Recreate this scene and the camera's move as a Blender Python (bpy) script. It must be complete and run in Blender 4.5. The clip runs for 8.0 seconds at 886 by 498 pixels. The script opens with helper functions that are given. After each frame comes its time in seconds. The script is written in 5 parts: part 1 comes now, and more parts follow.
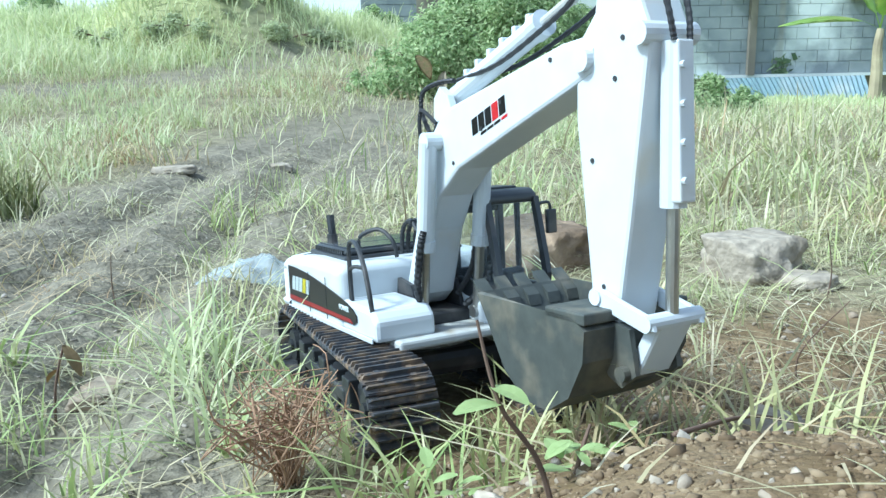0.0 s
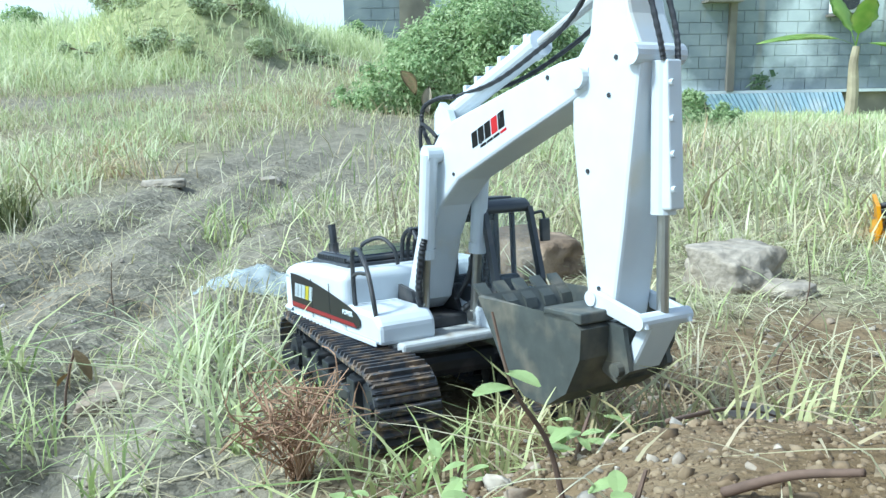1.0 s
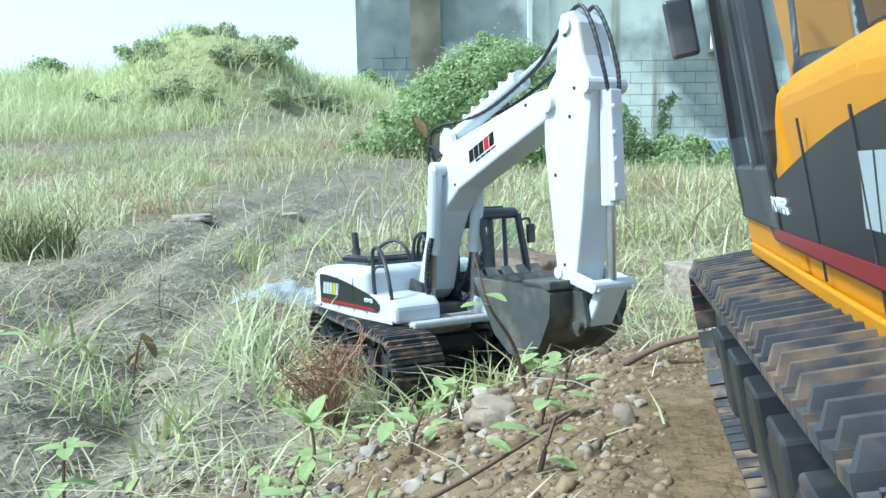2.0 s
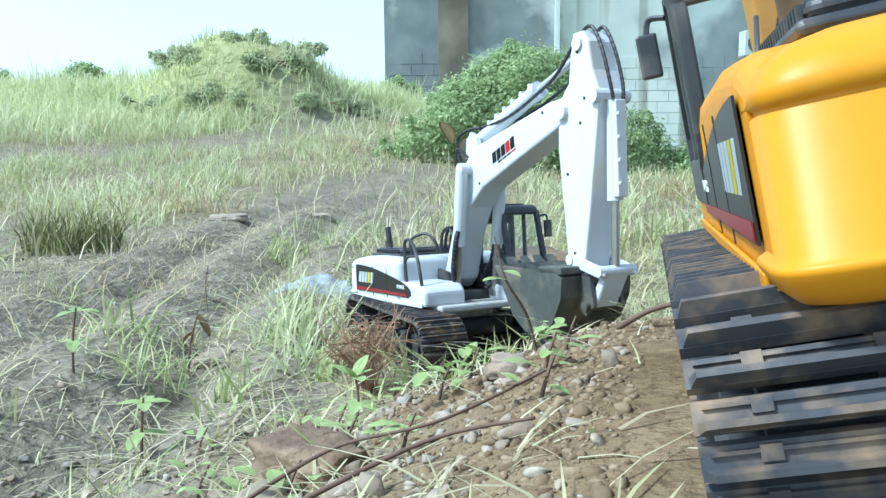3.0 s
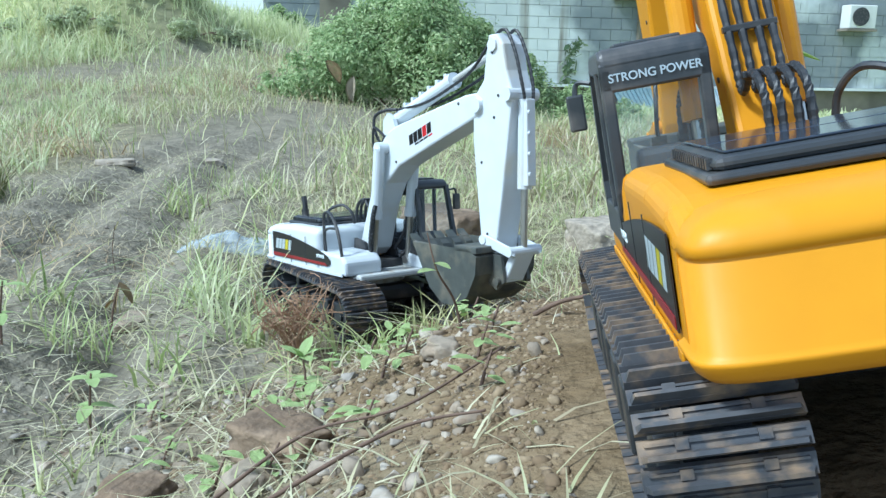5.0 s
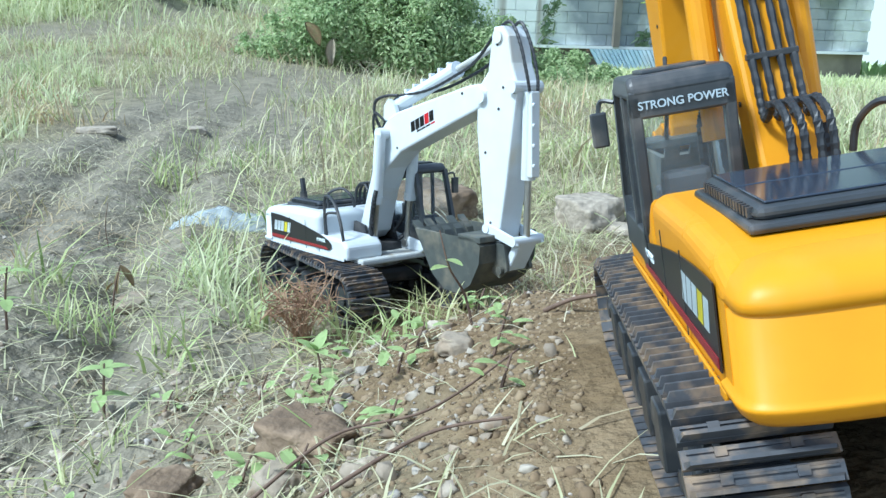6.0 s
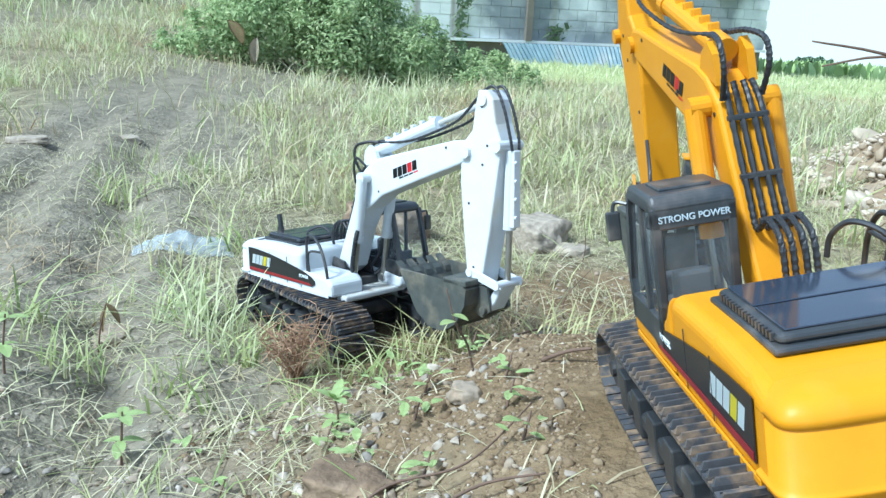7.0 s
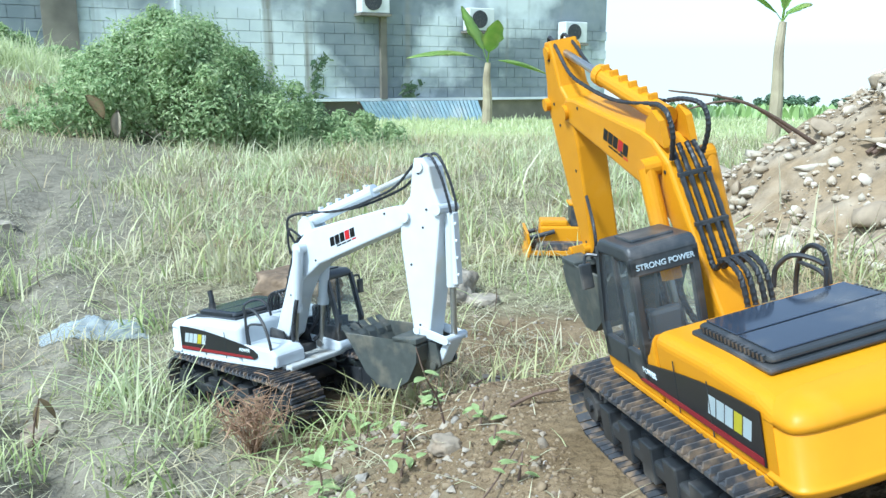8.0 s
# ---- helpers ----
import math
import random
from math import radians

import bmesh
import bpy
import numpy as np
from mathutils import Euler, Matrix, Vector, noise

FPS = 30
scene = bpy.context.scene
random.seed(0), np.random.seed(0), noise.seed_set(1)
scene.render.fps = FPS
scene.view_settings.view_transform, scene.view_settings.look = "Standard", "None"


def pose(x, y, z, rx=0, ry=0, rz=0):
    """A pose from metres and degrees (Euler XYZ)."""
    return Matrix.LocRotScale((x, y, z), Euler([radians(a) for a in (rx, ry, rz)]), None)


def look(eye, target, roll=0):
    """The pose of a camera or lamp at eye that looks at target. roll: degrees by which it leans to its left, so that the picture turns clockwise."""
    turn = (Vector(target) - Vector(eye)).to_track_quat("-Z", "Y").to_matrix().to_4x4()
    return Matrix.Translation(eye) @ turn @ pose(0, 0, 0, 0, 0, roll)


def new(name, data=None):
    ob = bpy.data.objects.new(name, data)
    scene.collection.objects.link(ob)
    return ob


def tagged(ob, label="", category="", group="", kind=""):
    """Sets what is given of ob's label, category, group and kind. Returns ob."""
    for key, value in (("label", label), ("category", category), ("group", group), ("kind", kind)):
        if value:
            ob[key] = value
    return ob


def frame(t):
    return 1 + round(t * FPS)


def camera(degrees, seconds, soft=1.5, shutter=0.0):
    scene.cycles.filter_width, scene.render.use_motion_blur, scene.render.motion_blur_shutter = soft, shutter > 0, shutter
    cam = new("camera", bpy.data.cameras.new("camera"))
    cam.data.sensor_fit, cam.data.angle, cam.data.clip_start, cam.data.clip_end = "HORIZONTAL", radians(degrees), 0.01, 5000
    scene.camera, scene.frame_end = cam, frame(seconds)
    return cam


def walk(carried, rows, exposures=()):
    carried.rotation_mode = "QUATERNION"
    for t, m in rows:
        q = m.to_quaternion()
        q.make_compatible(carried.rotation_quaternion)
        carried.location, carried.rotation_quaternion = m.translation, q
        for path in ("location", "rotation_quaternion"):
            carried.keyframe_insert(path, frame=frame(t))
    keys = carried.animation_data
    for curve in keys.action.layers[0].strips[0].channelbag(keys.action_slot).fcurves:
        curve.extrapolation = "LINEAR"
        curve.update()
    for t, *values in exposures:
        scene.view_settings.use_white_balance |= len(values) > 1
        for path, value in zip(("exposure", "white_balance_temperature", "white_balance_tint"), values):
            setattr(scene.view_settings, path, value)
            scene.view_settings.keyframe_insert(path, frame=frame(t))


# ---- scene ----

# ---- camera and its walk ----
cam = camera(56.8, 8.0, soft=1.42)
PATH = [
    (0.0, -0.088, -0.691, 0.238, -3.9, -12.5, 1.1),
    (0.5, -0.096, -0.707, 0.239, -5.1, -12.2, 1.1),
    (1.0, -0.102, -0.718, 0.239, -5.1, -11.5, 0.9),
    (2.5, -0.111, -0.916, 0.218, -3.6, -7.4, 0.9),
    (3.0, -0.114, -0.935, 0.222, -2.5, -7.8, 0.6),
    (3.5, -0.113, -0.951, 0.228, -0.9, -8.4, 0.3),
    (4.0, -0.134, -0.975, 0.237, -0.2, -8.9, -0.1),
    (4.5, -0.133, -0.980, 0.248, -3.9, -9.4, -0.4),
    (5.0, -0.155, -0.988, 0.272, -10.7, -12.5, -1.0),
    (5.2, -0.160, -0.987, 0.280, -11.2, -13.9, -1.1),
    (6.3, -0.203, -0.995, 0.314, -13.2, -15.2, -2.1),
    (6.5, -0.223, -1.021, 0.329, -14.1, -15.1, -2.6),
    (7.0, -0.262, -1.017, 0.363, -18.3, -15.8, -2.7),
    (7.5, -0.298, -1.005, 0.382, -23.1, -15.7, -1.6),
    (8.0, -0.346, -1.023, 0.376, -28.4, -11.7, -0.1),
]
walk(cam, [(t, pose(x, y, z, 90 + p, r, w)) for t, x, y, z, w, p, r in PATH],
     exposures=[(0.0, 1.03, 5200, -2), (2.5, 1.0, 5200, -1), (4.5, 0.84, 5200, 0), (5.0, 0.76, 5150, 0), (6.5, 0.97, 5200, 0), (8.0, 0.99, 5200, 0)])

# ---- world and sun ----
world = bpy.data.worlds.new("sky")
scene.world = world
world.use_nodes = True
wn = world.node_tree.nodes
wl = world.node_tree.links
sky = wn.new("ShaderNodeTexSky")
sky.sky_type = "NISHITA"
sky.sun_disc = False
sky.sun_elevation = radians(52)
sky.sun_rotation = radians(258)
sky.air_density, sky.dust_density, sky.ozone_density = 1.0, 1.5, 1.0
# the horizon's haze goes on below the level of the eye
aim, floor_up = wn.new("ShaderNodeTexCoord"), wn.new("ShaderNodeVectorMath")
floor_up.operation = "MAXIMUM"
floor_up.inputs[1].default_value = (-1, -1, 0.035)
wl.new(aim.outputs["Generated"], floor_up.inputs[0])
wl.new(floor_up.outputs[0], sky.inputs["Vector"])
soften = wn.new("ShaderNodeHueSaturation")
soften.inputs["Saturation"].default_value = 0.52
wl.new(sky.outputs[0], soften.inputs["Color"])
wl.new(soften.outputs[0], wn["Background"].inputs["Color"])
wn["Background"].inputs["Strength"].default_value = 0.135

sun = new("sun", bpy.data.lights.new("sun", "SUN"))
sun.data.energy, sun.data.angle, sun.data.color = 2.8, radians(9), (1.0, 0.95, 0.87)
sun.matrix_world = look((-4.6, -1.0, 5.6), (0, 0, 0))


# ---- materials ----
def mat(name, color, rough=0.6, metal=0.0, grain=0.0, scale=200.0, bump=0.0, spot=None, spot_scale=30.0, spot_amount=0.5, coat=0.0, island=None, spec=0.5, thin=0.0):
    """A surface: base colour, fine grain, larger spots of a second colour, bump."""
    m = bpy.data.materials.new(name)
    m.use_nodes = True
    n, l = m.node_tree.nodes, m.node_tree.links
    b = n["Principled BSDF"]
    b.inputs["Roughness"].default_value, b.inputs["Metallic"].default_value = rough, metal
    b.inputs["Coat Weight"].default_value = coat
    b.inputs["Specular IOR Level"].default_value = spec
    co = n.new("ShaderNodeTexCoord")
    out = None
    if island:
        r = n.new("ShaderNodeNewGeometry")
        ramp = n.new("ShaderNodeValToRGB")
        els = ramp.color_ramp.elements
        while len(els) < len(island):
            els.new(0.5)
        for k, c in enumerate(island):
            els[k].position, els[k].color = k / max(1, len(island) - 1), (*c, 1)
        l.new(r.outputs["Random Per Island"], ramp.inputs[0])
        out = ramp.outputs[0]
    else:
        rgb = n.new("ShaderNodeRGB")
        rgb.outputs[0].default_value = (*color, 1)
        out = rgb.outputs[0]
    if spot:
        t = n.new("ShaderNodeTexNoise")
        t.inputs["Scale"].default_value, t.inputs["Detail"].default_value = spot_scale, 6
        l.new(co.outputs["Object"], t.inputs["Vector"])
        r = n.new("ShaderNodeValToRGB")
        r.color_ramp.elements[0].position, r.color_ramp.elements[1].position = 0.62 - 0.3 * spot_amount, 0.78 - 0.2 * spot_amount
        l.new(t.outputs[0], r.inputs[0])
        mx = n.new("ShaderNodeMix")
        mx.data_type = "RGBA"
        l.new(r.outputs[0], mx.inputs[0])
        l.new(out, mx.inputs[6])
        mx.inputs[7].default_value = (*spot, 1)
        out = mx.outputs[2]
    if grain or bump:
        t = n.new("ShaderNodeTexNoise")
        t.inputs["Scale"].default_value, t.inputs["Detail"].default_value = scale, 4
        l.new(co.outputs["Object"], t.inputs["Vector"])
        if grain:
            mx = n.new("ShaderNodeMix")
            mx.data_type, mx.blend_type = "RGBA", "OVERLAY"
            mx.inputs[0].default_value = grain
            l.new(out, mx.inputs[6])
            l.new(t.outputs[0], mx.inputs[7])
            out = mx.outputs[2]
        if bump:
            bp = n.new("ShaderNodeBump")
            bp.inputs["Strength"].default_value, bp.inputs["Distance"].default_value = 0.6, bump
            l.new(t.outputs[0], bp.inputs["Height"])
            l.new(bp.outputs[0], b.inputs["Normal"])
    l.new(out, b.inputs["Base Color"])
    if thin:
        tl, mx = n.new("ShaderNodeBsdfTranslucent"), n.new("ShaderNodeMixShader")
        mx.inputs[0].default_value = thin
        l.new(out, tl.inputs[0])
        l.new(b.outputs[0], mx.inputs[1])
        l.new(tl.outputs[0], mx.inputs[2])
        l.new(mx.outputs[0], n["Material Output"].inputs[0])
    return m


WHITE = mat("white_plastic", (0.56, 0.605, 0.635), 0.38, grain=0.10, scale=60, spot=(0.55, 0.55, 0.50), spot_scale=22, spot_amount=0.12, bump=0.0001)
YELLOW = mat("yellow_plastic", (0.58, 0.252, 0.003), 0.42, spec=0.25, grain=0.10, scale=50, spot=(0.60, 0.29, 0.03), spot_scale=18, spot_amount=0.15, bump=0.0001)
BLACK = mat("black_plastic", (0.025, 0.028, 0.032), 0.45, grain=0.3, scale=120, spot=(0.09, 0.085, 0.08), spot_scale=40, spot_amount=0.35)
CAB_BLACK = mat("cab_black_plastic", (0.035, 0.040, 0.045), 0.38, grain=0.2, scale=120, spot=(0.12, 0.11, 0.10), spot_scale=30, spot_amount=0.3)
RUBBER = mat("track_rubber", (0.052, 0.055, 0.062), 0.55, grain=0.5, scale=180, spot=(0.23, 0.165, 0.105), spot_scale=95, spot_amount=0.5, bump=0.0004)
# every shoe of a track gets its own dirt
rubber_nodes, rubber_links = RUBBER.node_tree.nodes, RUBBER.node_tree.links
shift, info = rubber_nodes.new("ShaderNodeVectorMath"), rubber_nodes.new("ShaderNodeObjectInfo")
shift.operation = "MULTIPLY_ADD"
shift.inputs[1].default_value = (3.0, 5.0, 2.0)
rubber_links.new(info.outputs["Random"], shift.inputs[0])
rubber_links.new([k for k in rubber_nodes if k.type == "TEX_COORD"][0].outputs["Object"], shift.inputs[2])
for k in [k for k in rubber_nodes if k.type == "TEX_NOISE"]:
    rubber_links.new(shift.outputs[0], k.inputs["Vector"])
HOSE = mat("hose_rubber", (0.02, 0.022, 0.025), 0.5, grain=0.3, scale=300)
STEEL = mat("steel_rod", (0.42, 0.42, 0.40), 0.32, metal=0.9, grain=0.2, scale=200)
BUCKET = mat("bucket_dark", (0.070, 0.078, 0.072), 0.55, metal=0.2, grain=0.4, scale=90, spot=(0.15, 0.14, 0.11), spot_scale=50, spot_amount=0.45, bump=0.0003)
DECAL = mat("decal_black", (0.015, 0.015, 0.017), 0.35)
DECAL_RED = mat("decal_red", (0.22, 0.015, 0.02), 0.35)
LOGO_WHITE = mat("logo_white", (0.70, 0.78, 0.80), 0.4)
LOGO_YELLOW = mat("logo_yellow", (0.80, 0.72, 0.05), 0.4)
LOGO_RED = mat("logo_red", (0.70, 0.03, 0.04), 0.4)
TEXT_GREY = mat("text_grey", (0.42, 0.50, 0.55), 0.5)
GREY = mat("grey_plastic", (0.45, 0.47, 0.46), 0.5, grain=0.2, scale=80, spot=(0.32, 0.29, 0.24), spot_scale=60, spot_amount=0.4)
SEAT = mat("seat_plastic", (0.05, 0.055, 0.06), 0.6)

STONE = mat("stone", (0.3, 0.28, 0.25), 0.9, grain=0.5, scale=140, bump=0.002, island=[(0.21, 0.175, 0.13), (0.31, 0.26, 0.195), (0.40, 0.355, 0.285), (0.25, 0.23, 0.20)], spot=(0.22, 0.165, 0.11), spot_scale=55, spot_amount=0.5)
CLOD = mat("soil_clod", (0.2, 0.13, 0.08), 0.95, grain=0.5, scale=150, bump=0.002, island=[(0.115, 0.078, 0.042), (0.19, 0.136, 0.078), (0.265, 0.205, 0.126)])
BROWN_ROCK = mat("brown_rock", (0.15, 0.105, 0.065), 0.9, grain=0.7, scale=60, bump=0.012, spot=(0.32, 0.24, 0.16), spot_scale=18, spot_amount=0.4)
PALE_ROCK = mat("pale_rock", (0.31, 0.27, 0.21), 0.9, grain=0.7, scale=60, bump=0.012, spot=(0.22, 0.18, 0.12), spot_scale=22, spot_amount=0.4)
HEAP = mat("heap_soil", (0.23, 0.17, 0.10), 0.95, grain=0.6, scale=25, bump=0.02, spot=(0.34, 0.28, 0.20), spot_scale=7, spot_amount=0.5)
GRASS_DRY = mat("dry_grass", (0.4, 0.36, 0.2), 0.7, island=[(0.58, 0.55, 0.37), (0.44, 0.42, 0.25), (0.68, 0.64, 0.46), (0.40, 0.43, 0.20), (0.52, 0.49, 0.31), (0.30, 0.24, 0.15)], thin=0.28, spot=(0.40, 0.25, 0.13), spot_scale=1.7, spot_amount=0.30)
GRASS_GREEN = mat("green_grass", (0.2, 0.3, 0.08), 0.55, island=[(0.20, 0.28, 0.09), (0.40, 0.47, 0.18), (0.56, 0.57, 0.29), (0.30, 0.39, 0.13), (0.66, 0.64, 0.40)], thin=0.28, spot=(0.50, 0.45, 0.24), spot_scale=2.2, spot_amount=0.35)
GRASS_HILL = mat("hill_grass", (0.2, 0.3, 0.08), 0.65, island=[(0.50, 0.57, 0.29), (0.60, 0.66, 0.38), (0.72, 0.72, 0.48), (0.55, 0.61, 0.33)], thin=0.45, spot=(0.40, 0.45, 0.22), spot_scale=0.9, spot_amount=0.40)
BUSH_LEAF = mat("bush_leaf", (0.1, 0.2, 0.05), 0.5, island=[(0.18, 0.28, 0.11), (0.36, 0.47, 0.23), (0.54, 0.62, 0.34), (0.28, 0.39, 0.17)], spec=0.2, thin=0.45)
WEED_LEAF = mat("weed_leaf", (0.15, 0.3, 0.08), 0.55, island=[(0.36, 0.50, 0.20), (0.50, 0.60, 0.29), (0.42, 0.56, 0.24)], spec=0.2)
TWIG = mat("twig", (0.13, 0.085, 0.06), 0.85, grain=0.5, scale=200)
RED_TWIG = mat("dead_twig", (0.2, 0.1, 0.06), 0.85, island=[(0.20, 0.12, 0.075), (0.32, 0.20, 0.12), (0.42, 0.30, 0.19)])
DEAD_LEAF = mat("dead_leaf", (0.27, 0.20, 0.10), 0.8, grain=0.4, scale=150, spot=(0.20, 0.22, 0.08), spot_scale=60, spot_amount=0.5)
BANANA_STEM = mat("banana_stem", (0.35, 0.30, 0.20), 0.7, grain=0.5, scale=6, spot=(0.14, 0.11, 0.07), spot_scale=3, spot_amount=0.5)
BANANA_LEAF = mat("banana_leaf", (0.28, 0.42, 0.10), 0.45, grain=0.3, scale=4, spot=(0.42, 0.45, 0.15), spot_scale=2, spot_amount=0.4)


def glass(name, tint, rough=0.04, mixin=0.14):
    m = bpy.data.materials.new(name)
    m.use_nodes = True
    n, l = m.node_tree.nodes, m.node_tree.links
    b = n["Principled BSDF"]
    b.inputs["Base Color"].default_value = (*tint, 1)
    b.inputs["Roughness"].default_value = rough
    tr = n.new("ShaderNodeBsdfTransparent")
    tr.inputs[0].default_value = (0.93, 0.96, 0.97, 1)
    mx = n.new("ShaderNodeMixShader")
    mx.inputs[0].default_value = mixin
    l.new(tr.outputs[0], mx.inputs[1])
    l.new(b.outputs[0], mx.inputs[2])
    l.new(mx.outputs[0], n["Material Output"].inputs[0])
    return m


GLASS = glass("cab_glass", (0.60, 0.66, 0.70), 0.04, 0.07)
FILM = glass("clear_film", (0.62, 0.70, 0.74), 0.2, 0.38)
DARK_GLASS = mat("smoked_cover", (0.03, 0.04, 0.06), 0.10, spot=(0.10, 0.10, 0.10), spot_scale=25, spot_amount=0.3)


# ---- mesh helpers ----
def tag_new(name, bm, material, parent=None, label="", smooth=False, m=None):
    me = bpy.data.meshes.new(name)
    bm.to_mesh(me)
    bm.free()
    if smooth:
        me.polygons.foreach_set("use_smooth", [True] * len(me.polygons))
    me.materials.append(material)
    ob = new(name, me)
    if parent:
        ob.parent = parent
    if m is not None:
        ob.matrix_basis = m
    return tagged(ob, label)


def part(name, bm, material, parent, label="", smooth=False):
    return tag_new(name, bm, material, parent, label, smooth)


def box(bm, x0, x1, y0, y1, z0, z1, r=0.0, seg=2, m=None):
    """A box with rounded edges."""
    b = bmesh.new()
    bmesh.ops.create_cube(b, size=1)
    for v in b.verts:
        v.co = Vector(((x0 + x1) / 2 + v.co.x * (x1 - x0), (y0 + y1) / 2 + v.co.y * (y1 - y0), (z0 + z1) / 2 + v.co.z * (z1 - z0)))
    if r:
        bmesh.ops.bevel(b, geom=list(b.edges), offset=r, segments=seg, affect="EDGES", profile=0.5)
    if m is not None:
        bmesh.ops.transform(b, matrix=m, verts=b.verts)
    join(bm, b)
    return bm


def join(bm, b):
    me = bpy.data.meshes.new("tmp")
    b.to_mesh(me)
    b.free()
    bm.from_mesh(me)
    bpy.data.meshes.remove(me)


def prism(bm, pts, y0, y1, r=0.0, seg=2):
    """A side outline (x, z) drawn out from y0 to y1."""
    b = bmesh.new()
    a = [b.verts.new((x, y0, z)) for x, z in pts]
    c = [b.verts.new((x, y1, z)) for x, z in pts]
    b.faces.new(a)
    b.faces.new(c[::-1])
    k = len(pts)
    for i in range(k):
        b.faces.new((a[i], c[i], c[(i + 1) % k], a[(i + 1) % k]))
    bmesh.ops.recalc_face_normals(b, faces=b.faces)
    if r:
        rim = [e for e in b.edges if all(abs(v.co.y - e.verts[0].co.y) < 1e-7 for v in e.verts)]
        bmesh.ops.bevel(b, geom=rim, offset=r, segments=seg, affect="EDGES", profile=0.5)
    join(bm, b)
    return bm


def rod(bm, p, q, r, sides=14, r2=None):
    """A round bar from p to q."""
    p, q = Vector(p), Vector(q)
    d = q - p
    b = bmesh.new()
    bmesh.ops.create_cone(b, cap_ends=True, segments=sides, radius1=r, radius2=r if r2 is None else r2, depth=d.length)
    bmesh.ops.transform(b, matrix=Matrix.Translation((p + q) / 2) @ d.to_track_quat("Z", "Y").to_matrix().to_4x4(), verts=b.verts)
    join(bm, b)
    return bm


def tube(bm, pts, r, sides=8, steps=6, rings=False):
    """A round tube along a smooth line through pts; rings gives it a ribbed skin."""
    pts = [Vector(p) for p in pts]
    line = []
    for i in range(len(pts) - 1):
        p0, p1, p2, p3 = pts[max(0, i - 1)], pts[i], pts[i + 1], pts[min(len(pts) - 1, i + 2)]
        for k in range(steps):
            t = k / steps
            line.append(0.5 * (2 * p1 + (p2 - p0) * t + (2 * p0 - 5 * p1 + 4 * p2 - p3) * t * t + (3 * p1 - p0 - 3 * p2 + p3) * t ** 3))
    line.append(pts[-1])
    prev = None
    up = Vector((0.3, 0.2, 0.93)).normalized()
    for i, p in enumerate(line):
        d = (line[min(i + 1, len(line) - 1)] - line[max(i - 1, 0)]).normalized()
        a = d.cross(up)
        if a.length < 1e-3:
            a = d.cross(Vector((1, 0, 0)))
        a.normalize()
        c = d.cross(a)
        rr = r[0] + (r[1] - r[0]) * i / (len(line) - 1) if isinstance(r, tuple) else r
        if rings and i % 2:
            rr *= 0.82
        ring = [bm.verts.new(p + (a * math.cos(2 * math.pi * k / sides) + c * math.sin(2 * math.pi * k / sides)) * rr) for k in range(sides)]
        if prev:
            for k in range(sides):
                bm.faces.new((prev[k], prev[(k + 1) % sides], ring[(k + 1) % sides], ring[k]))
        else:
            bm.faces.new(ring[::-1])
        prev = ring
    bm.faces.new(prev)
    return bm


def text_mesh(words, size, name="text_tmp"):
    cu = bpy.data.curves.new(name, "FONT")
    cu.body, cu.size, cu.extrude, cu.align_x, cu.align_y = words, size, 0.0002, "CENTER", "CENTER"
    cu.offset = size * 0.015
    ob = bpy.data.objects.new(name, cu)
    scene.collection.objects.link(ob)
    me = bpy.data.meshes.new_from_object(ob.evaluated_get(bpy.context.evaluated_depsgraph_get()))
    bpy.data.objects.remove(ob)
    bpy.data.curves.remove(cu)
    return me


def ground_noise(x, y, scale, seed):
    """Smooth value noise from -1 to 1 on arrays."""
    x, y = np.asarray(x, float) * scale + seed * 17.3, np.asarray(y, float) * scale - seed * 9.1
    xi, yi = np.floor(x), np.floor(y)
    u, v = x - xi, y - yi
    u, v = u * u * (3 - 2 * u), v * v * (3 - 2 * v)

    def h(a, b):
        s = np.sin(a * 127.1 + b * 311.7 + seed * 74.7) * 43758.5453
        return (s - np.floor(s)) * 2 - 1
    return (h(xi, yi) * (1 - u) + h(xi + 1, yi) * u) * (1 - v) + (h(xi, yi + 1) * (1 - u) + h(xi + 1, yi + 1) * u) * v


def step(a, b, x):
    t = np.clip((np.asarray(x, float) - a) / (b - a), 0, 1)
    return t * t * (3 - 2 * t)


# ---- the lie of the land ----
Y_PLACE, Y_TURN = (0.053, -0.712, 0.148), 73.5
Y_PITCH, Y_ROLL = -2.5, -11.8
W_PLACE = (-0.067, -0.108)
W_TURN, W_PITCH = -64.4, 5.6


def soil_rise(x, y):
    """1 under the yellow machine, fading to 0 round it."""
    c, s = math.cos(radians(Y_TURN)), math.sin(radians(Y_TURN))
    dx, dy = x - Y_PLACE[0], y - Y_PLACE[1]
    u, v = dx * c + dy * s, -dx * s + dy * c
    du, dv = np.maximum(np.abs(u - 0.02) - 0.16, 0) / 0.40, np.maximum(np.abs(v + 0.05) - 0.15, 0) / np.where(v > 0, 0.34, 0.40)
    return 1 - step(0.0, 1.0, np.hypot(du, dv))


def soil_cover(x, y):
    """Where brown dug soil is strewn: wider than the rise itself."""
    d = np.minimum(np.hypot((x - 0.10) / 0.29, (y + 0.49) / 0.50), np.hypot((x - 0.29) / 0.30, (y + 0.17) / 0.26))
    return np.clip(1.15 - d + 0.22 * ground_noise(x, y, 7, 12) + 0.12 * ground_noise(x, y, 19, 13), 0, 1)


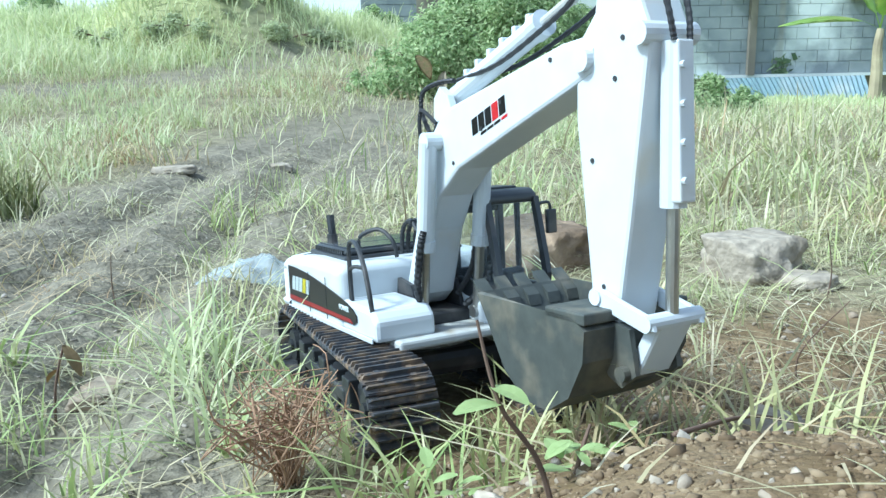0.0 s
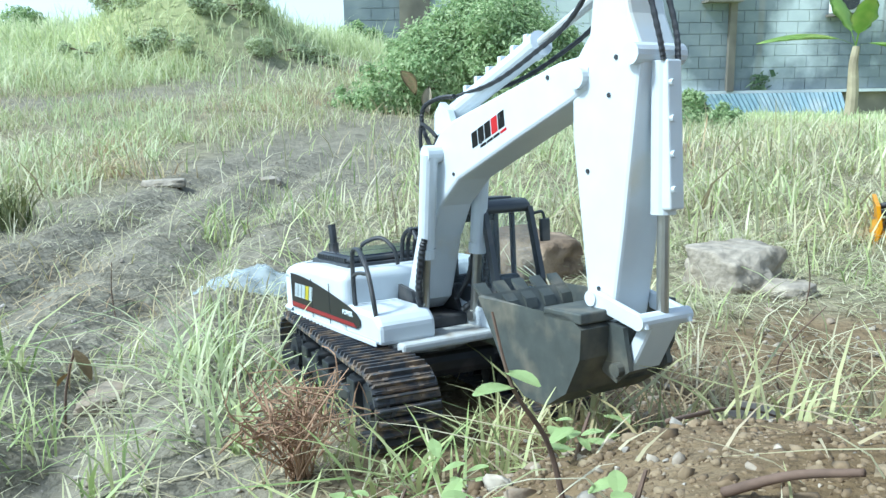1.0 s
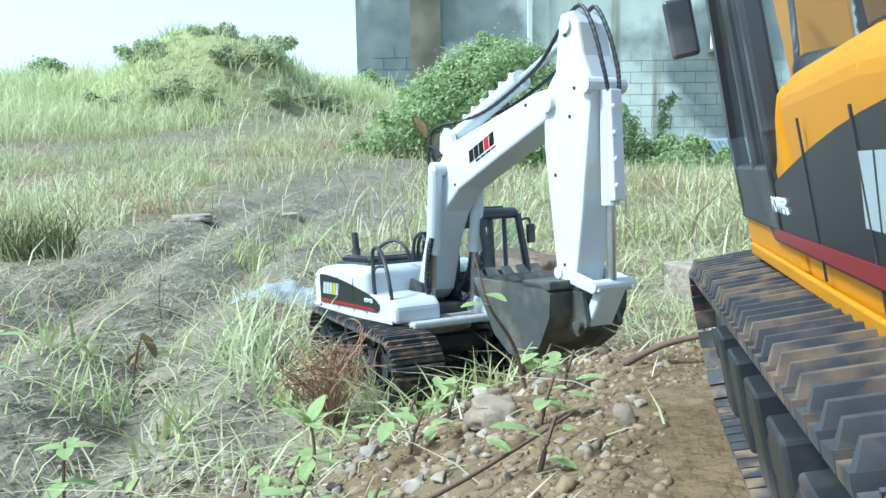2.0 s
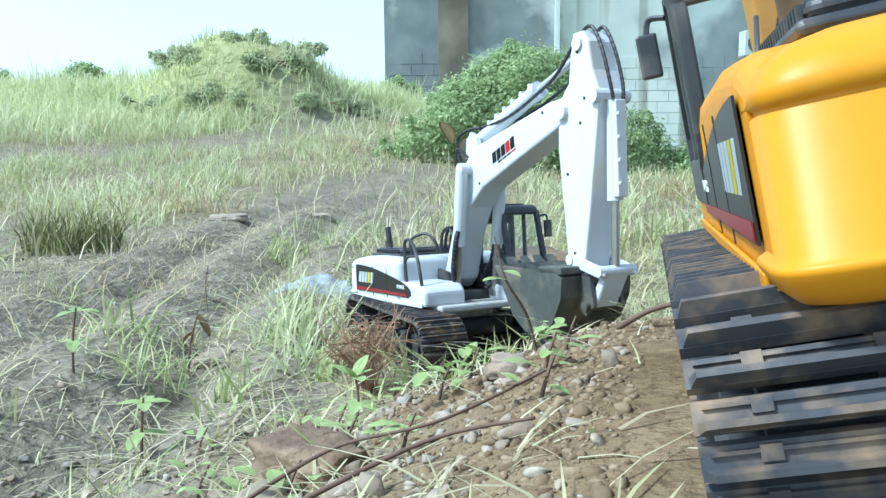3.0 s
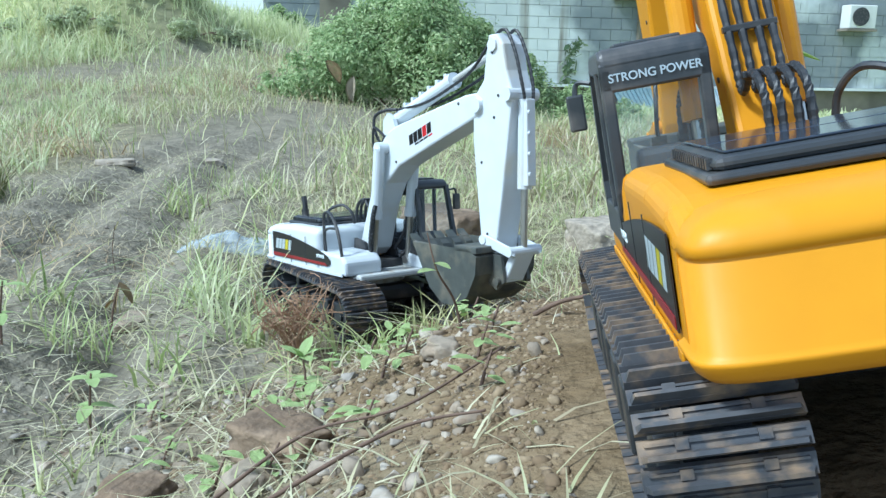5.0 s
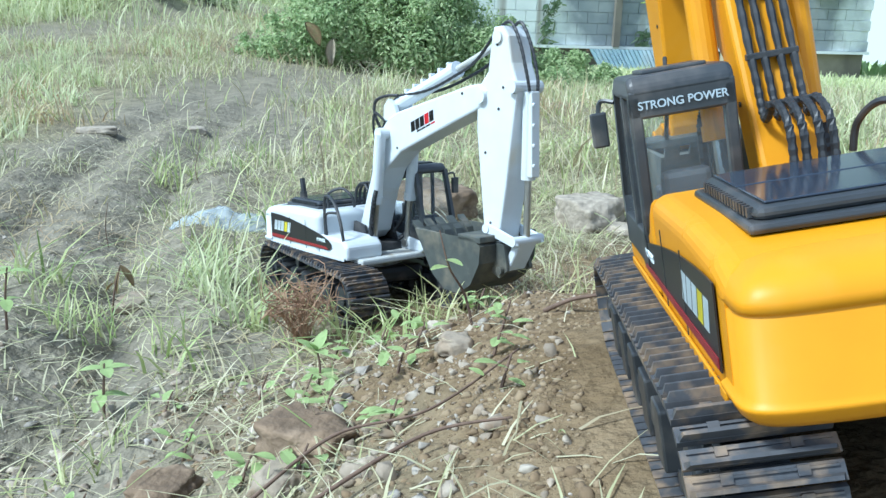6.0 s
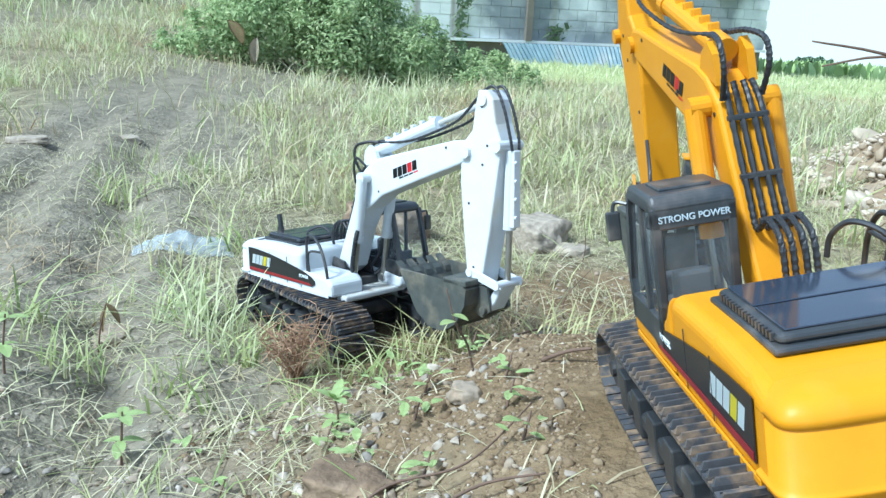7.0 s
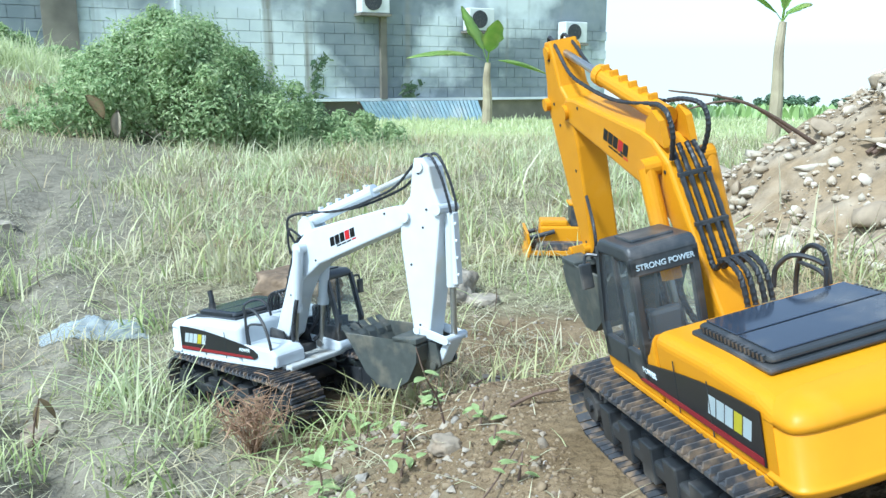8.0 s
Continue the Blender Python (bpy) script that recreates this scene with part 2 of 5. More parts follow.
def soil_plane(x, y):
    """Height of the tilted bed that the yellow machine stands on."""
    c, s = math.cos(radians(Y_TURN)), math.sin(radians(Y_TURN))
    dx, dy = x - Y_PLACE[0], y - Y_PLACE[1]
    u, v = np.clip(dx * c + dy * s, -0.2, 0.3), np.clip(-dx * s + dy * c, -0.2, 0.16)
    return Y_PLACE[2] - 0.001 + u * math.tan(radians(Y_PITCH)) + v * math.tan(radians(Y_ROLL))


TRACK_LINE = [(-0.50, -1.5), (-0.46, -0.4), (-0.46, 0.2), (-0.44, 0.9), (-0.36, 1.8), (-0.05, 3.4), (0.5, 6.0), (1.2, 12.0)]
TRACK_FAR = [(-6.0, 2.4), (-3.2, 3.1), (-1.75, 4.1), (-1.0, 5.3), (-0.1, 6.4)]
PATCH = [(0.0, 3.1), (0.55, 3.2)]
TRACK_SIDE = [(-0.46, 0.55), (-0.95, 0.95), (-1.9, 1.7), (-4.0, 3.0), (-8.0, 5.0)]


def line_distance(x, y, line):
    best = np.full(np.shape(x), 1e9)
    for (ax, ay), (bx, by) in zip(line, line[1:]):
        t = np.clip(((x - ax) * (bx - ax) + (y - ay) * (by - ay)) / ((bx - ax) ** 2 + (by - ay) ** 2), 0, 1)
        best = np.minimum(best, np.hypot(x - ax - t * (bx - ax), y - ay - t * (by - ay)))
    return best


def bare(x, y):
    """1 on trodden dirt, 0 where the grass is closed."""
    n = 0.10 * ground_noise(x, y, 2.5, 3) + 0.07 * ground_noise(x, y, 7, 4)
    r = np.hypot(x, y + 0.3)
    d1 = line_distance(x, y, TRACK_LINE) + n
    d2 = line_distance(x, y, TRACK_SIDE) + n
    a = 1 - step(0.22, 0.46 + 0.02 * r, d1)
    b = 0.85 * (1 - step(0.12, 0.34, d2))
    c = 1 - step(0.20, 0.50, np.minimum(line_distance(x, y, TRACK_FAR), line_distance(x, y, PATCH)) + 2.0 * n)
    return np.clip(np.maximum(np.maximum(a, b) * (1 - 0.55 * step(2.2, 5.0, r + 0.8 * ground_noise(x, y, 1.1, 14))), 0.85 * c), 0, 1)


MOUND = (-1.47, 6.5)


def land(x, y):
    x, y = np.asarray(x, float), np.asarray(y, float)
    r = np.hypot(x, y + 0.3)
    az = np.degrees(np.arctan2(x, y + 0.8))
    z = 0.012 * ground_noise(x, y, 1.3, 1) + 0.006 * ground_noise(x, y, 5, 2) + 0.004 * ground_noise(x, y, 17, 5) * step(30, 2, r)
    rise = soil_rise(x, y)
    z = z * (1 - rise) + soil_plane(x, y) * rise + (0.006 * ground_noise(x, y, 22, 8) + 0.004 * ground_noise(x, y, 47, 18)) * rise * (1 - step(0.85, 1.0, rise))
    along = np.clip((x - W_PLACE[0]) * math.cos(radians(W_TURN)) + (y - W_PLACE[1]) * math.sin(radians(W_TURN)), -0.16, 0.16)
    near = 1 - step(0.13, 0.30, np.hypot(x - W_PLACE[0], y - W_PLACE[1]))
    z = z * (1 - near) + along * math.tan(radians(W_PITCH)) * near
    # wheel ruts on the dirt
    d = line_distance(x, y, TRACK_LINE)
    wob = 0.03 * ground_noise(x, y, 3, 15)
    z = z - 0.022 * np.exp(-((d + wob - 0.11) / 0.035) ** 2) * step(5, 1, r) + 0.013 * np.exp(-((d + wob) / 0.035) ** 2) * step(5, 1, r) + 0.010 * np.exp(-((d + wob - 0.20) / 0.03) ** 2) * step(5, 1, r)
    z = z + 0.006 * ground_noise(x, y, 28, 16) * bare(x, y) * step(4, 1, r)
    # the rise that closes the view behind, falling away towards the open field
    ridge = (0.84 + 0.10 * ground_noise(x, y, 0.5, 6)) * step(2.0, 11.5, r) * (1 - step(-4, 12, az)) * step(-150, -95, az)
    z = z + ridge * (1 - step(30, 120, r) * 0.6)
    # the old earth mound
    m = np.hypot((x - MOUND[0]) / 0.98, (y - MOUND[1]) / 0.85) + 0.10 * ground_noise(x, y, 3.1, 10)
    z = z + 0.57 * (1 - step(0.25, 1.25, m)) * (1 + 0.22 * ground_noise(x, y, 1.9, 9))
    m = np.hypot((x - MOUND[0] + 1.5) / 1.4, (y - MOUND[1] - 0.4) / 1.0)
    z = z + 0.16 * (1 - step(0.0, 1.25, m))
    # the field falls gently away towards the wall
    z = z - 0.033 * np.maximum(r - 2.5, 0) * step(2, 20, az) * (1 - step(100, 170, az))
    return z


def spot_z(x, y):
    return float(land(np.array([x]), np.array([y]))[0])


def build_ground():
    rad, step_r = [0.0], 0.012
    while rad[-1] < 4000:
        rad.append(rad[-1] + step_r)
        if rad[-1] > 1.4:
            step_r *= 1.055
    rad = np.array(rad[1:])
    k = 400
    ang = np.arange(k) * 2 * math.pi / k
    x = np.concatenate([[0.0], (rad[:, None] * np.cos(ang)).ravel()])
    y = np.concatenate([[-0.3], (rad[:, None] * np.sin(ang) - 0.3).ravel()])
    z = land(x, y)
    faces = [(0, 1 + i, 1 + (i + 1) % k) for i in range(k)]
    for j in range(len(rad) - 1):
        a, b = 1 + j * k, 1 + (j + 1) * k
        faces += [(a + i, b + i, b + (i + 1) % k, a + (i + 1) % k) for i in range(k)]
    me = bpy.data.meshes.new("ground")
    me.from_pydata(np.stack([x, y, z], 1).tolist(), [], faces)
    me.polygons.foreach_set("use_smooth", [True] * len(me.polygons))
    for key, val in (("bare", bare(x, y)), ("soil", np.clip(soil_cover(x, y) * 2.2, 0, 1)), ("far", step(4.8, 8.0, np.hypot(x, y + 0.3)))):
        at = me.attributes.new(key, "FLOAT", "POINT")
        at.data.foreach_set("value", val.astype(np.float32))
    m = bpy.data.materials.new("field_ground")
    m.use_nodes = True
    n, l = m.node_tree.nodes, m.node_tree.links
    b = n["Principled BSDF"]
    b.inputs["Roughness"].default_value = 0.95
    b.inputs["Specular IOR Level"].default_value = 0.15
    co = n.new("ShaderNodeTexCoord")

    def noise_node(scale, detail=6):
        t = n.new("ShaderNodeTexNoise")
        t.inputs["Scale"].default_value, t.inputs["Detail"].default_value = scale, detail
        l.new(co.outputs["Object"], t.inputs["Vector"])
        return t.outputs[0]

    def two(fac, c0, c1, lo=0.4, hi=0.6):
        r = n.new("ShaderNodeValToRGB")
        r.color_ramp.elements[0].position, r.color_ramp.elements[1].position = lo, hi
        r.color_ramp.elements[0].color, r.color_ramp.elements[1].color = (*c0, 1), (*c1, 1)
        l.new(fac, r.inputs[0])
        return r.outputs[0]

    def blend(fac, a, c):
        x = n.new("ShaderNodeMix")
        x.data_type = "RGBA"
        l.new(fac, x.inputs[0])
        l.new(a, x.inputs[6])
        l.new(c, x.inputs[7])
        return x.outputs[2]

    def attr(key):
        a = n.new("ShaderNodeAttribute")
        a.attribute_name = key
        return a.outputs["Fac"]

    fine, mid = noise_node(160), noise_node(14)
    dirt = blend(fine, two(mid, (0.120, 0.108, 0.078), (0.215, 0.195, 0.145)), two(noise_node(45), (0.16, 0.145, 0.107), (0.28, 0.255, 0.195)))
    litter = blend(fine, two(mid, (0.10, 0.088, 0.052), (0.24, 0.215, 0.13)), two(noise_node(40), (0.16, 0.14, 0.088), (0.36, 0.33, 0.22)))
    green = blend(noise_node(5), two(mid, (0.28, 0.33, 0.13), (0.38, 0.42, 0.18)), two(noise_node(1.5), (0.34, 0.39, 0.16), (0.44, 0.45, 0.23)))
    brown = blend(fine, two(noise_node(30), (0.105, 0.072, 0.038), (0.185, 0.132, 0.074)), two(mid, (0.165, 0.119, 0.064), (0.255, 0.195, 0.118)))
    base = blend(attr("far"), litter, green)
    base = blend(attr("bare"), base, dirt)
    base = blend(attr("soil"), base, brown)
    l.new(base, b.inputs["Base Color"])
    bp = n.new("ShaderNodeBump")
    bp.inputs["Strength"].default_value, bp.inputs["Distance"].default_value = 1.0, 0.009
    l.new(noise_node(90, 8), bp.inputs["Height"])
    l.new(bp.outputs[0], b.inputs["Normal"])
    me.materials.append(m)
    return tagged(new("ground", me), "rough field ground of grey dirt, brown soil and straw litter", "ground", kind="structure")


build_ground()


# ---- the machines ----
def chain_points(length, radius_f, radius_r, count):
    """Places and slopes round a track: idler in front, sprocket behind."""
    half = length / 2
    xf, xr = half - radius_f, -half + radius_r
    zf, zr = radius_f + 0.002, radius_r + 0.006
    pts = []
    for i in range(200):
        pts.append((xr + (xf - xr) * i / 200, zf + radius_f + (zr + radius_r - zf - radius_f) * (1 - i / 200)))
    for i in range(120):
        a = math.pi / 2 - math.pi * i / 120
        pts.append((xf + radius_f * math.cos(a), zf + radius_f * math.sin(a)))
    for i in range(200):
        t = i / 200
        pts.append((xf + (xr - xf) * t, (zf - radius_f) * (1 - t) + (zr - radius_r) * t * (1 if t > 0.92 else 0.0)))
    for i in range(120):
        a = -math.pi / 2 - math.pi * i / 120
        pts.append((xr + radius_r * math.cos(a), zr + radius_r * math.sin(a)))
    p = np.array(pts + pts[:1])
    s = np.concatenate([[0], np.cumsum(np.hypot(*np.diff(p, axis=0).T))])
    out = []
    for i in range(count):
        q = s[-1] * i / count
        x, z = np.interp(q, s, p[:, 0]), np.interp(q, s, p[:, 1])
        x2, z2 = np.interp((q + 0.001) % s[-1], s, p[:, 0]), np.interp((q + 0.001) % s[-1], s, p[:, 1])
        out.append((x, z, math.atan2(z2 - z, x2 - x)))
    return out, s[-1] / count


def shoe_mesh(width, pitch):
    bm = bmesh.new()
    prism(bm, [(-pitch * 0.47, 0), (-pitch * 0.47, 0.0026), (-pitch * 0.10, 0.0024), (pitch * 0.34, 0.0020), (pitch * 0.40, 0)], -width / 2, width / 2)
    # the grip bar, with sloping ends
    b = bmesh.new()
    box(b, -pitch * 0.46, -pitch * 0.16, -width * 0.49, width * 0.49, 0.0020, 0.0056)
    for v in b.verts:
        if v.co.z > 0.004:
            v.co.y *= 0.93
            v.co.x = -pitch * 0.31 + (v.co.x + pitch * 0.31) * 0.6
    join(bm, b)
    box(bm, pitch * 0.12, pitch * 0.22, -width * 0.46, width * 0.46, 0.0016, 0.0030)
    box(bm, -pitch * 0.1, pitch * 0.3, -width * 0.28, -width * 0.20, 0.0018, 0.0032)
    box(bm, -pitch * 0.1, pitch * 0.3, width * 0.20, width * 0.28, 0.0018, 0.0032)
    me = bpy.data.meshes.new("shoe")
    bm.to_mesh(me)
    bm.free()
    me.materials.append(RUBBER)
    return me


def build_track(thing, side, turn):
    """One crawler: frame, wheels and shoes; side is -1 right or 1 left."""
    y = side * 0.0605
    track = new("track")
    track.parent = thing
    track.matrix_basis = turn @ Matrix.Translation((0, y, 0))
    bm = bmesh.new()
    box(bm, -0.085, 0.085, -0.012, 0.012, 0.014, 0.034, 0.003)
    box(bm, -0.06, 0.06, -0.019, 0.019, 0.018, 0.028, 0.002)
    for k in range(5):
        box(bm, -0.066 + k * 0.03, -0.050 + k * 0.03, side * 0.012 - 0.006, side * 0.012 + 0.008, 0.012, 0.036, 0.001)
    part("track_frame", bm, BLACK, track)
    for name, x, r in (("sprocket", -0.097, 0.0205), ("idler", 0.099, 0.0200)):
        bm = bmesh.new()
        rod(bm, (x, -0.010, r + 0.004), (x, 0.010, r + 0.004), r - 0.001, 20)
        rod(bm, (x, side * 0.010, r + 0.004), (x, side * 0.016, r + 0.004), r * 0.62, 16)
        rod(bm, (x, side * 0.016, r + 0.004), (x, side * 0.0185, r + 0.004), r * 0.26, 10)
        for k in range(10):
            a = k * math.pi / 5
            rod(bm, (x + r * 0.8 * math.cos(a), -0.006, r + 0.004 + r * 0.8 * math.sin(a)), (x + r * 0.8 * math.cos(a), side * 0.0125, r + 0.004 + r * 0.8 * math.sin(a)), r * 0.12, 6)
        part(name, bm, BLACK, track)
    for k in range(6):
        bm = bmesh.new()
        x = -0.068 + k * 0.0272
        rod(bm, (x, -0.012, 0.010), (x, 0.012, 0.010), 0.0078, 14)
        rod(bm, (x, side * 0.012, 0.010), (x, side * 0.0155, 0.010), 0.0040, 10)
        part("roller", bm, BLACK, track)
    for x in (-0.04, 0.04):
        bm = bmesh.new()
        rod(bm, (x, -0.008, 0.040), (x, 0.008, 0.040), 0.005, 12)
        part("carrier_roller", bm, BLACK, track)
    pts, pitch = chain_points(0.245, 0.0225, 0.0235, 78)
    me = shoe_mesh(0.044, pitch)
    for x, z, a in pts:
        ob = new("shoe", me)
        ob.parent = track
        ob.matrix_basis = Matrix.Translation((x, 0, z)) @ Matrix.Rotation(-a, 4, "Y")
    bm = bmesh.new()
    inner, _ = chain_points(0.241, 0.0205, 0.0215, 60)
    v = [[bm.verts.new((x, w, z)) for w in (-0.009, 0.009)] for x, z, a in inner]
    for i in range(60):
        bm.faces.new((v[i][0], v[i][1], v[(i + 1) % 60][1], v[(i + 1) % 60][0]))
    bmesh.ops.solidify(bm, geom=list(bm.faces), thickness=0.003)
    part("chain", bm, BLACK, track)


def logo_bars(thing, where, length, height, colours, lean=0.25):
    """A maker's mark as plain blocks in its colours, on the face that the matrix names."""
    k = len(colours)
    w = length / k
    for i, c in enumerate(colours):
        bm = bmesh.new()
        x0, x1 = -length / 2 + i * w + w * 0.06, -length / 2 + (i + 1) * w - w * 0.06
        v = [bm.verts.new(p) for p in ((x0 - lean * height / 2, -height / 2, 0), (x1 - lean * height / 2, -height / 2, 0), (x1 + lean * height / 2, height / 2, 0), (x0 + lean * height / 2, height / 2, 0))]
        f = bm.faces.new(v)
        bmesh.ops.solidify(bm, geom=[f], thickness=-0.0003)
        bmesh.ops.transform(bm, matrix=where, verts=bm.verts)
        part("logo_block", bm, c, thing)


def side_frame(x, y, z, side):
    """Text plane on a flank: reads from outside."""
    return Matrix.Translation((x, y, z)) @ (pose(0, 0, 0, 90, 0, 0) if side < 0 else pose(0, 0, 0, 90, 0, 180))


def build_machine(name, label, paint, place, yaw, pitch, roll, track_turn, rail_right=True):
    thing = tagged(new(name), label, "toy excavator", "toy machines")
    thing.matrix_world = Matrix.Translation(place) @ Matrix.Rotation(radians(yaw), 4, "Z") @ Matrix.Rotation(-radians(pitch), 4, "Y") @ Matrix.Rotation(radians(roll), 4, "X")
    turn = Matrix.Rotation(radians(track_turn), 4, "Z")
    for side in (-1, 1):
        build_track(thing, side, turn)
    bm = bmesh.new()
    box(bm, -0.05, 0.05, -0.045, 0.045, 0.022, 0.040, 0.006, 2, turn)
    box(bm, -0.034, -0.014, -0.058, 0.058, 0.018, 0.034, 0.004, 2, turn)
    box(bm, 0.014, 0.034, -0.058, 0.058, 0.018, 0.034, 0.004, 2, turn)
    part("undercarriage", bm, BLACK, thing)
    bm = bmesh.new()
    rod(bm, (0, 0, 0.038), (0, 0, 0.050), 0.040, 36)
    rod(bm, (0, 0, 0.046), (0, 0, 0.052), 0.045, 36)
    part("slew_ring", bm, GREY, thing)
    bm = bmesh.new()
    box(bm, -0.09, 0.072, -0.052, 0.052, 0.0505, 0.0570, 0.002)
    part("turntable", bm, GREY if paint is WHITE else BLACK, thing)

    # body: rounded engine house with a counterweight, lower blocks in front
    bm = bmesh.new()
    b = bmesh.new()
    prof = [(-0.112, 0.056), (0.004, 0.056), (0.004, 0.101), (-0.060, 0.102), (-0.098, 0.0995), (-0.112, 0.095)]
    prism(b, prof, -0.064, 0.064)
    edges = [e for e in b.edges if all(v.co.z > 0.088 for v in e.verts) or all(v.co.x > 0 for v in e.verts)]
    bmesh.ops.bevel(b, geom=edges, offset=0.012, segments=6, affect="EDGES", profile=0.5, clamp_overlap=True)
    join(bm, b)
    part("engine_house", bm, paint, thing, smooth=False)
    # counterweight
    bm = bmesh.new()
    k = 20
    rings = []
    levels = [(0.0535, 0.006), (0.0545, 0.0025), (0.0570, 0.0), (0.0600, -0.0014), (0.0608, -0.0016), (0.0616, -0.0012), (0.0626, 0.0006), (0.0860, 0.0006), (0.0866, 0.0014), (0.0874, 0.0014), (0.0880, 0.0004),
              (0.0910, 0.0010), (0.0945, 0.0035), (0.0972, 0.0080), (0.0988, 0.0150), (0.0994, 0.0300)]
    for z, inset in levels:
        ring = []
        for i in range(k + 1):
            t = -1 + 2 * i / k
            a = t * math.pi / 2
            # a squarish bow round the back
            ex = 0.28
            cx = math.copysign(abs(math.cos(a)) ** ex, math.cos(a)) if abs(t) < 1 else 0.0
            cy = math.copysign(abs(math.sin(a)) ** ex, math.sin(a))
            ring.append(bm.verts.new((-0.105 - (0.024 - inset) * cx if inset < 0.02 else -0.105, cy * (0.0645 - inset), z)))
        rings.append(ring)
    for r0, r1 in zip(rings, rings[1:]):
        for i in range(k):
            bm.faces.new((r0[i + 1], r0[i], r1[i], r1[i + 1]))
    bm.faces.new([v for v in rings[0]])
    bmesh.ops.recalc_face_normals(bm, faces=bm.faces)
    part("counterweight", bm, paint, thing, smooth=True)
    bm = bmesh.new()
    b = bmesh.new()
    prism(b, [(0.004, 0.056), (0.062, 0.056), (0.062, 0.070), (0.054, 0.077), (0.004, 0.078)], -0.064, -0.020)
    bmesh.ops.bevel(b, geom=list(b.edges), offset=0.003, segments=2, affect="EDGES", profile=0.5)
    join(bm, b)
    part("tool_box", bm, paint, thing)
    bm = bmesh.new()
    b = bmesh.new()
    prism(b, [(0.002, 0.056), (0.076, 0.056), (0.080, 0.060), (0.078, 0.068), (0.060, 0.071), (0.030, 0.074), (0.012, 0.085), (0.002, 0.100)], 0.020, 0.0643)
    bmesh.ops.bevel(b, geom=list(b.edges), offset=0.0025, segments=2, affect="EDGES", profile=0.5)
    join(bm, b)
    part("cab_base", bm, paint, thing)
    bm = bmesh.new()
    box(bm, 0.003, 0.040, -0.020, 0.020, 0.056, 0.066, 0.002)
    for y in (-0.0195, 0.0165):
        prism(bm, [(0.000, 0.060), (0.036, 0.060), (0.026, 0.085), (0.006, 0.088)], y, y + 0.003)
    part("boom_foot", bm, BLACK, thing)
    # underside sill along the body
    for side in (-1, 1):
        bm = bmesh.new()
        y = side * 0.0645
        box(bm, -0.108, 0.058 if side < 0 else 0.07, min(y, y + side * 0.0012), max(y, y + side * 0.0012), 0.0555, 0.0590, 0.0005)
        part("sill", bm, paint, thing)
        # dark panel with a red line, swept down to the front
        y = side * 0.0646
        pts = [(-0.104, 0.0635), (0.027, 0.0635), (0.033, 0.0665), (0.0325, 0.0705), (0.026, 0.0745), (0.016, 0.0775)]
        for i in range(9):
            t = i / 8
            pts.append((0.008 - 0.112 * t, 0.0792 + 0.0125 * math.sin(t * math.pi / 2)))
        bm = bmesh.new()
        prism(bm, pts, min(y, y + side * 0.0006), max(y, y + side * 0.0006))
        part("side_panel", bm, DECAL, thing, "black swept side panel")
        bm = bmesh.new()
        prism(bm, [(-0.103, 0.0642), (0.027, 0.0642), (0.022, 0.0668), (-0.103, 0.0680)], min(y + side * 0.0007, y + side * 0.0010), max(y + side * 0.0007, y + side * 0.0010))
        part("red_line", bm, DECAL_RED, thing)
        w = side_frame(-0.076, y + side * 0.0007, 0.0785, side)
        logo_bars(thing, w, 0.040, 0.0115, [LOGO_WHITE, LOGO_WHITE, LOGO_WHITE, LOGO_YELLOW, LOGO_WHITE])
        me = text_mesh("POWER", 0.0050)
        me.materials.append(LOGO_WHITE)
        ob = new("lettering", me)
        ob.parent = thing
        ob.matrix_basis = side_frame(0.012, y + side * 0.0008, 0.0728, side)
        # panel seams
        for x in (-0.058, -0.022):
            bm = bmesh.new()
            box(bm, x, x + 0.0007, min(y + side * 0.0004, y + side * 0.0008), max(y + side * 0.0004, y + side * 0.0008), 0.060, 0.091)
            part("seam", bm, BLACK, thing)

    # smoked engine cover with slots
    bm = bmesh.new()
    box(bm, -0.092, -0.018, -0.050, 0.050, 0.1005, 0.1040, 0.0015)
    box(bm, -0.089, -0.021, -0.047, 0.047, 0.1035, 0.1085, 0.003)
    for side in (-1, 1):
        for i in range(16):
            x = -0.084 + i * 0.0036
            box(bm, x, x + 0.0018, side * 0.047 - 0.001, side * 0.047 + 0.001, 0.1045, 0.1078)
    part("engine_cover", bm, CAB_BLACK, thing)
    bm = bmesh.new()
    box(bm, -0.086, -0.056, -0.043, 0.043, 0.1086, 0.1095, 0.0004)
    box(bm, -0.054, -0.024, -0.043, 0.043, 0.1086, 0.1095, 0.0004)
    part("cover_glass", bm, DARK_GLASS, thing)
    bm = bmesh.new()
    tube(bm, [(-0.076, -0.036, 0.108), (-0.076, -0.036, 0.120), (-0.078, -0.036, 0.131)], 0.0032, 10)
    rod(bm, (-0.076, -0.036, 0.107), (-0.076, -0.036, 0.116), 0.0042, 12)
    part("exhaust", bm, BLACK, thing, "black stub exhaust pipe")

    # rails
    bm = bmesh.new()
    tube(bm, [(0.052, -0.060, 0.060), (0.052, -0.0625, 0.085), (0.044, -0.062, 0.105), (0.030, -0.060, 0.117), (0.016, -0.058, 0.119), (0.010, -0.058, 0.112), (0.010, -0.058, 0.076)], 0.0017, 8)
    tube(bm, [(0.016, -0.060, 0.078), (0.016, -0.060, 0.100), (0.044, -0.062, 0.104)], 0.0014, 8, 4)
    part("hand_rail", bm, BLACK, thing, "black bent hand rail")
    bm = bmesh.new()
    tube(bm, [(-0.012, -0.040, 0.104), (-0.012, -0.040, 0.118), (0.000, -0.030, 0.124), (0.010, -0.024, 0.116), (0.012, -0.022, 0.104)], 0.0016, 8)
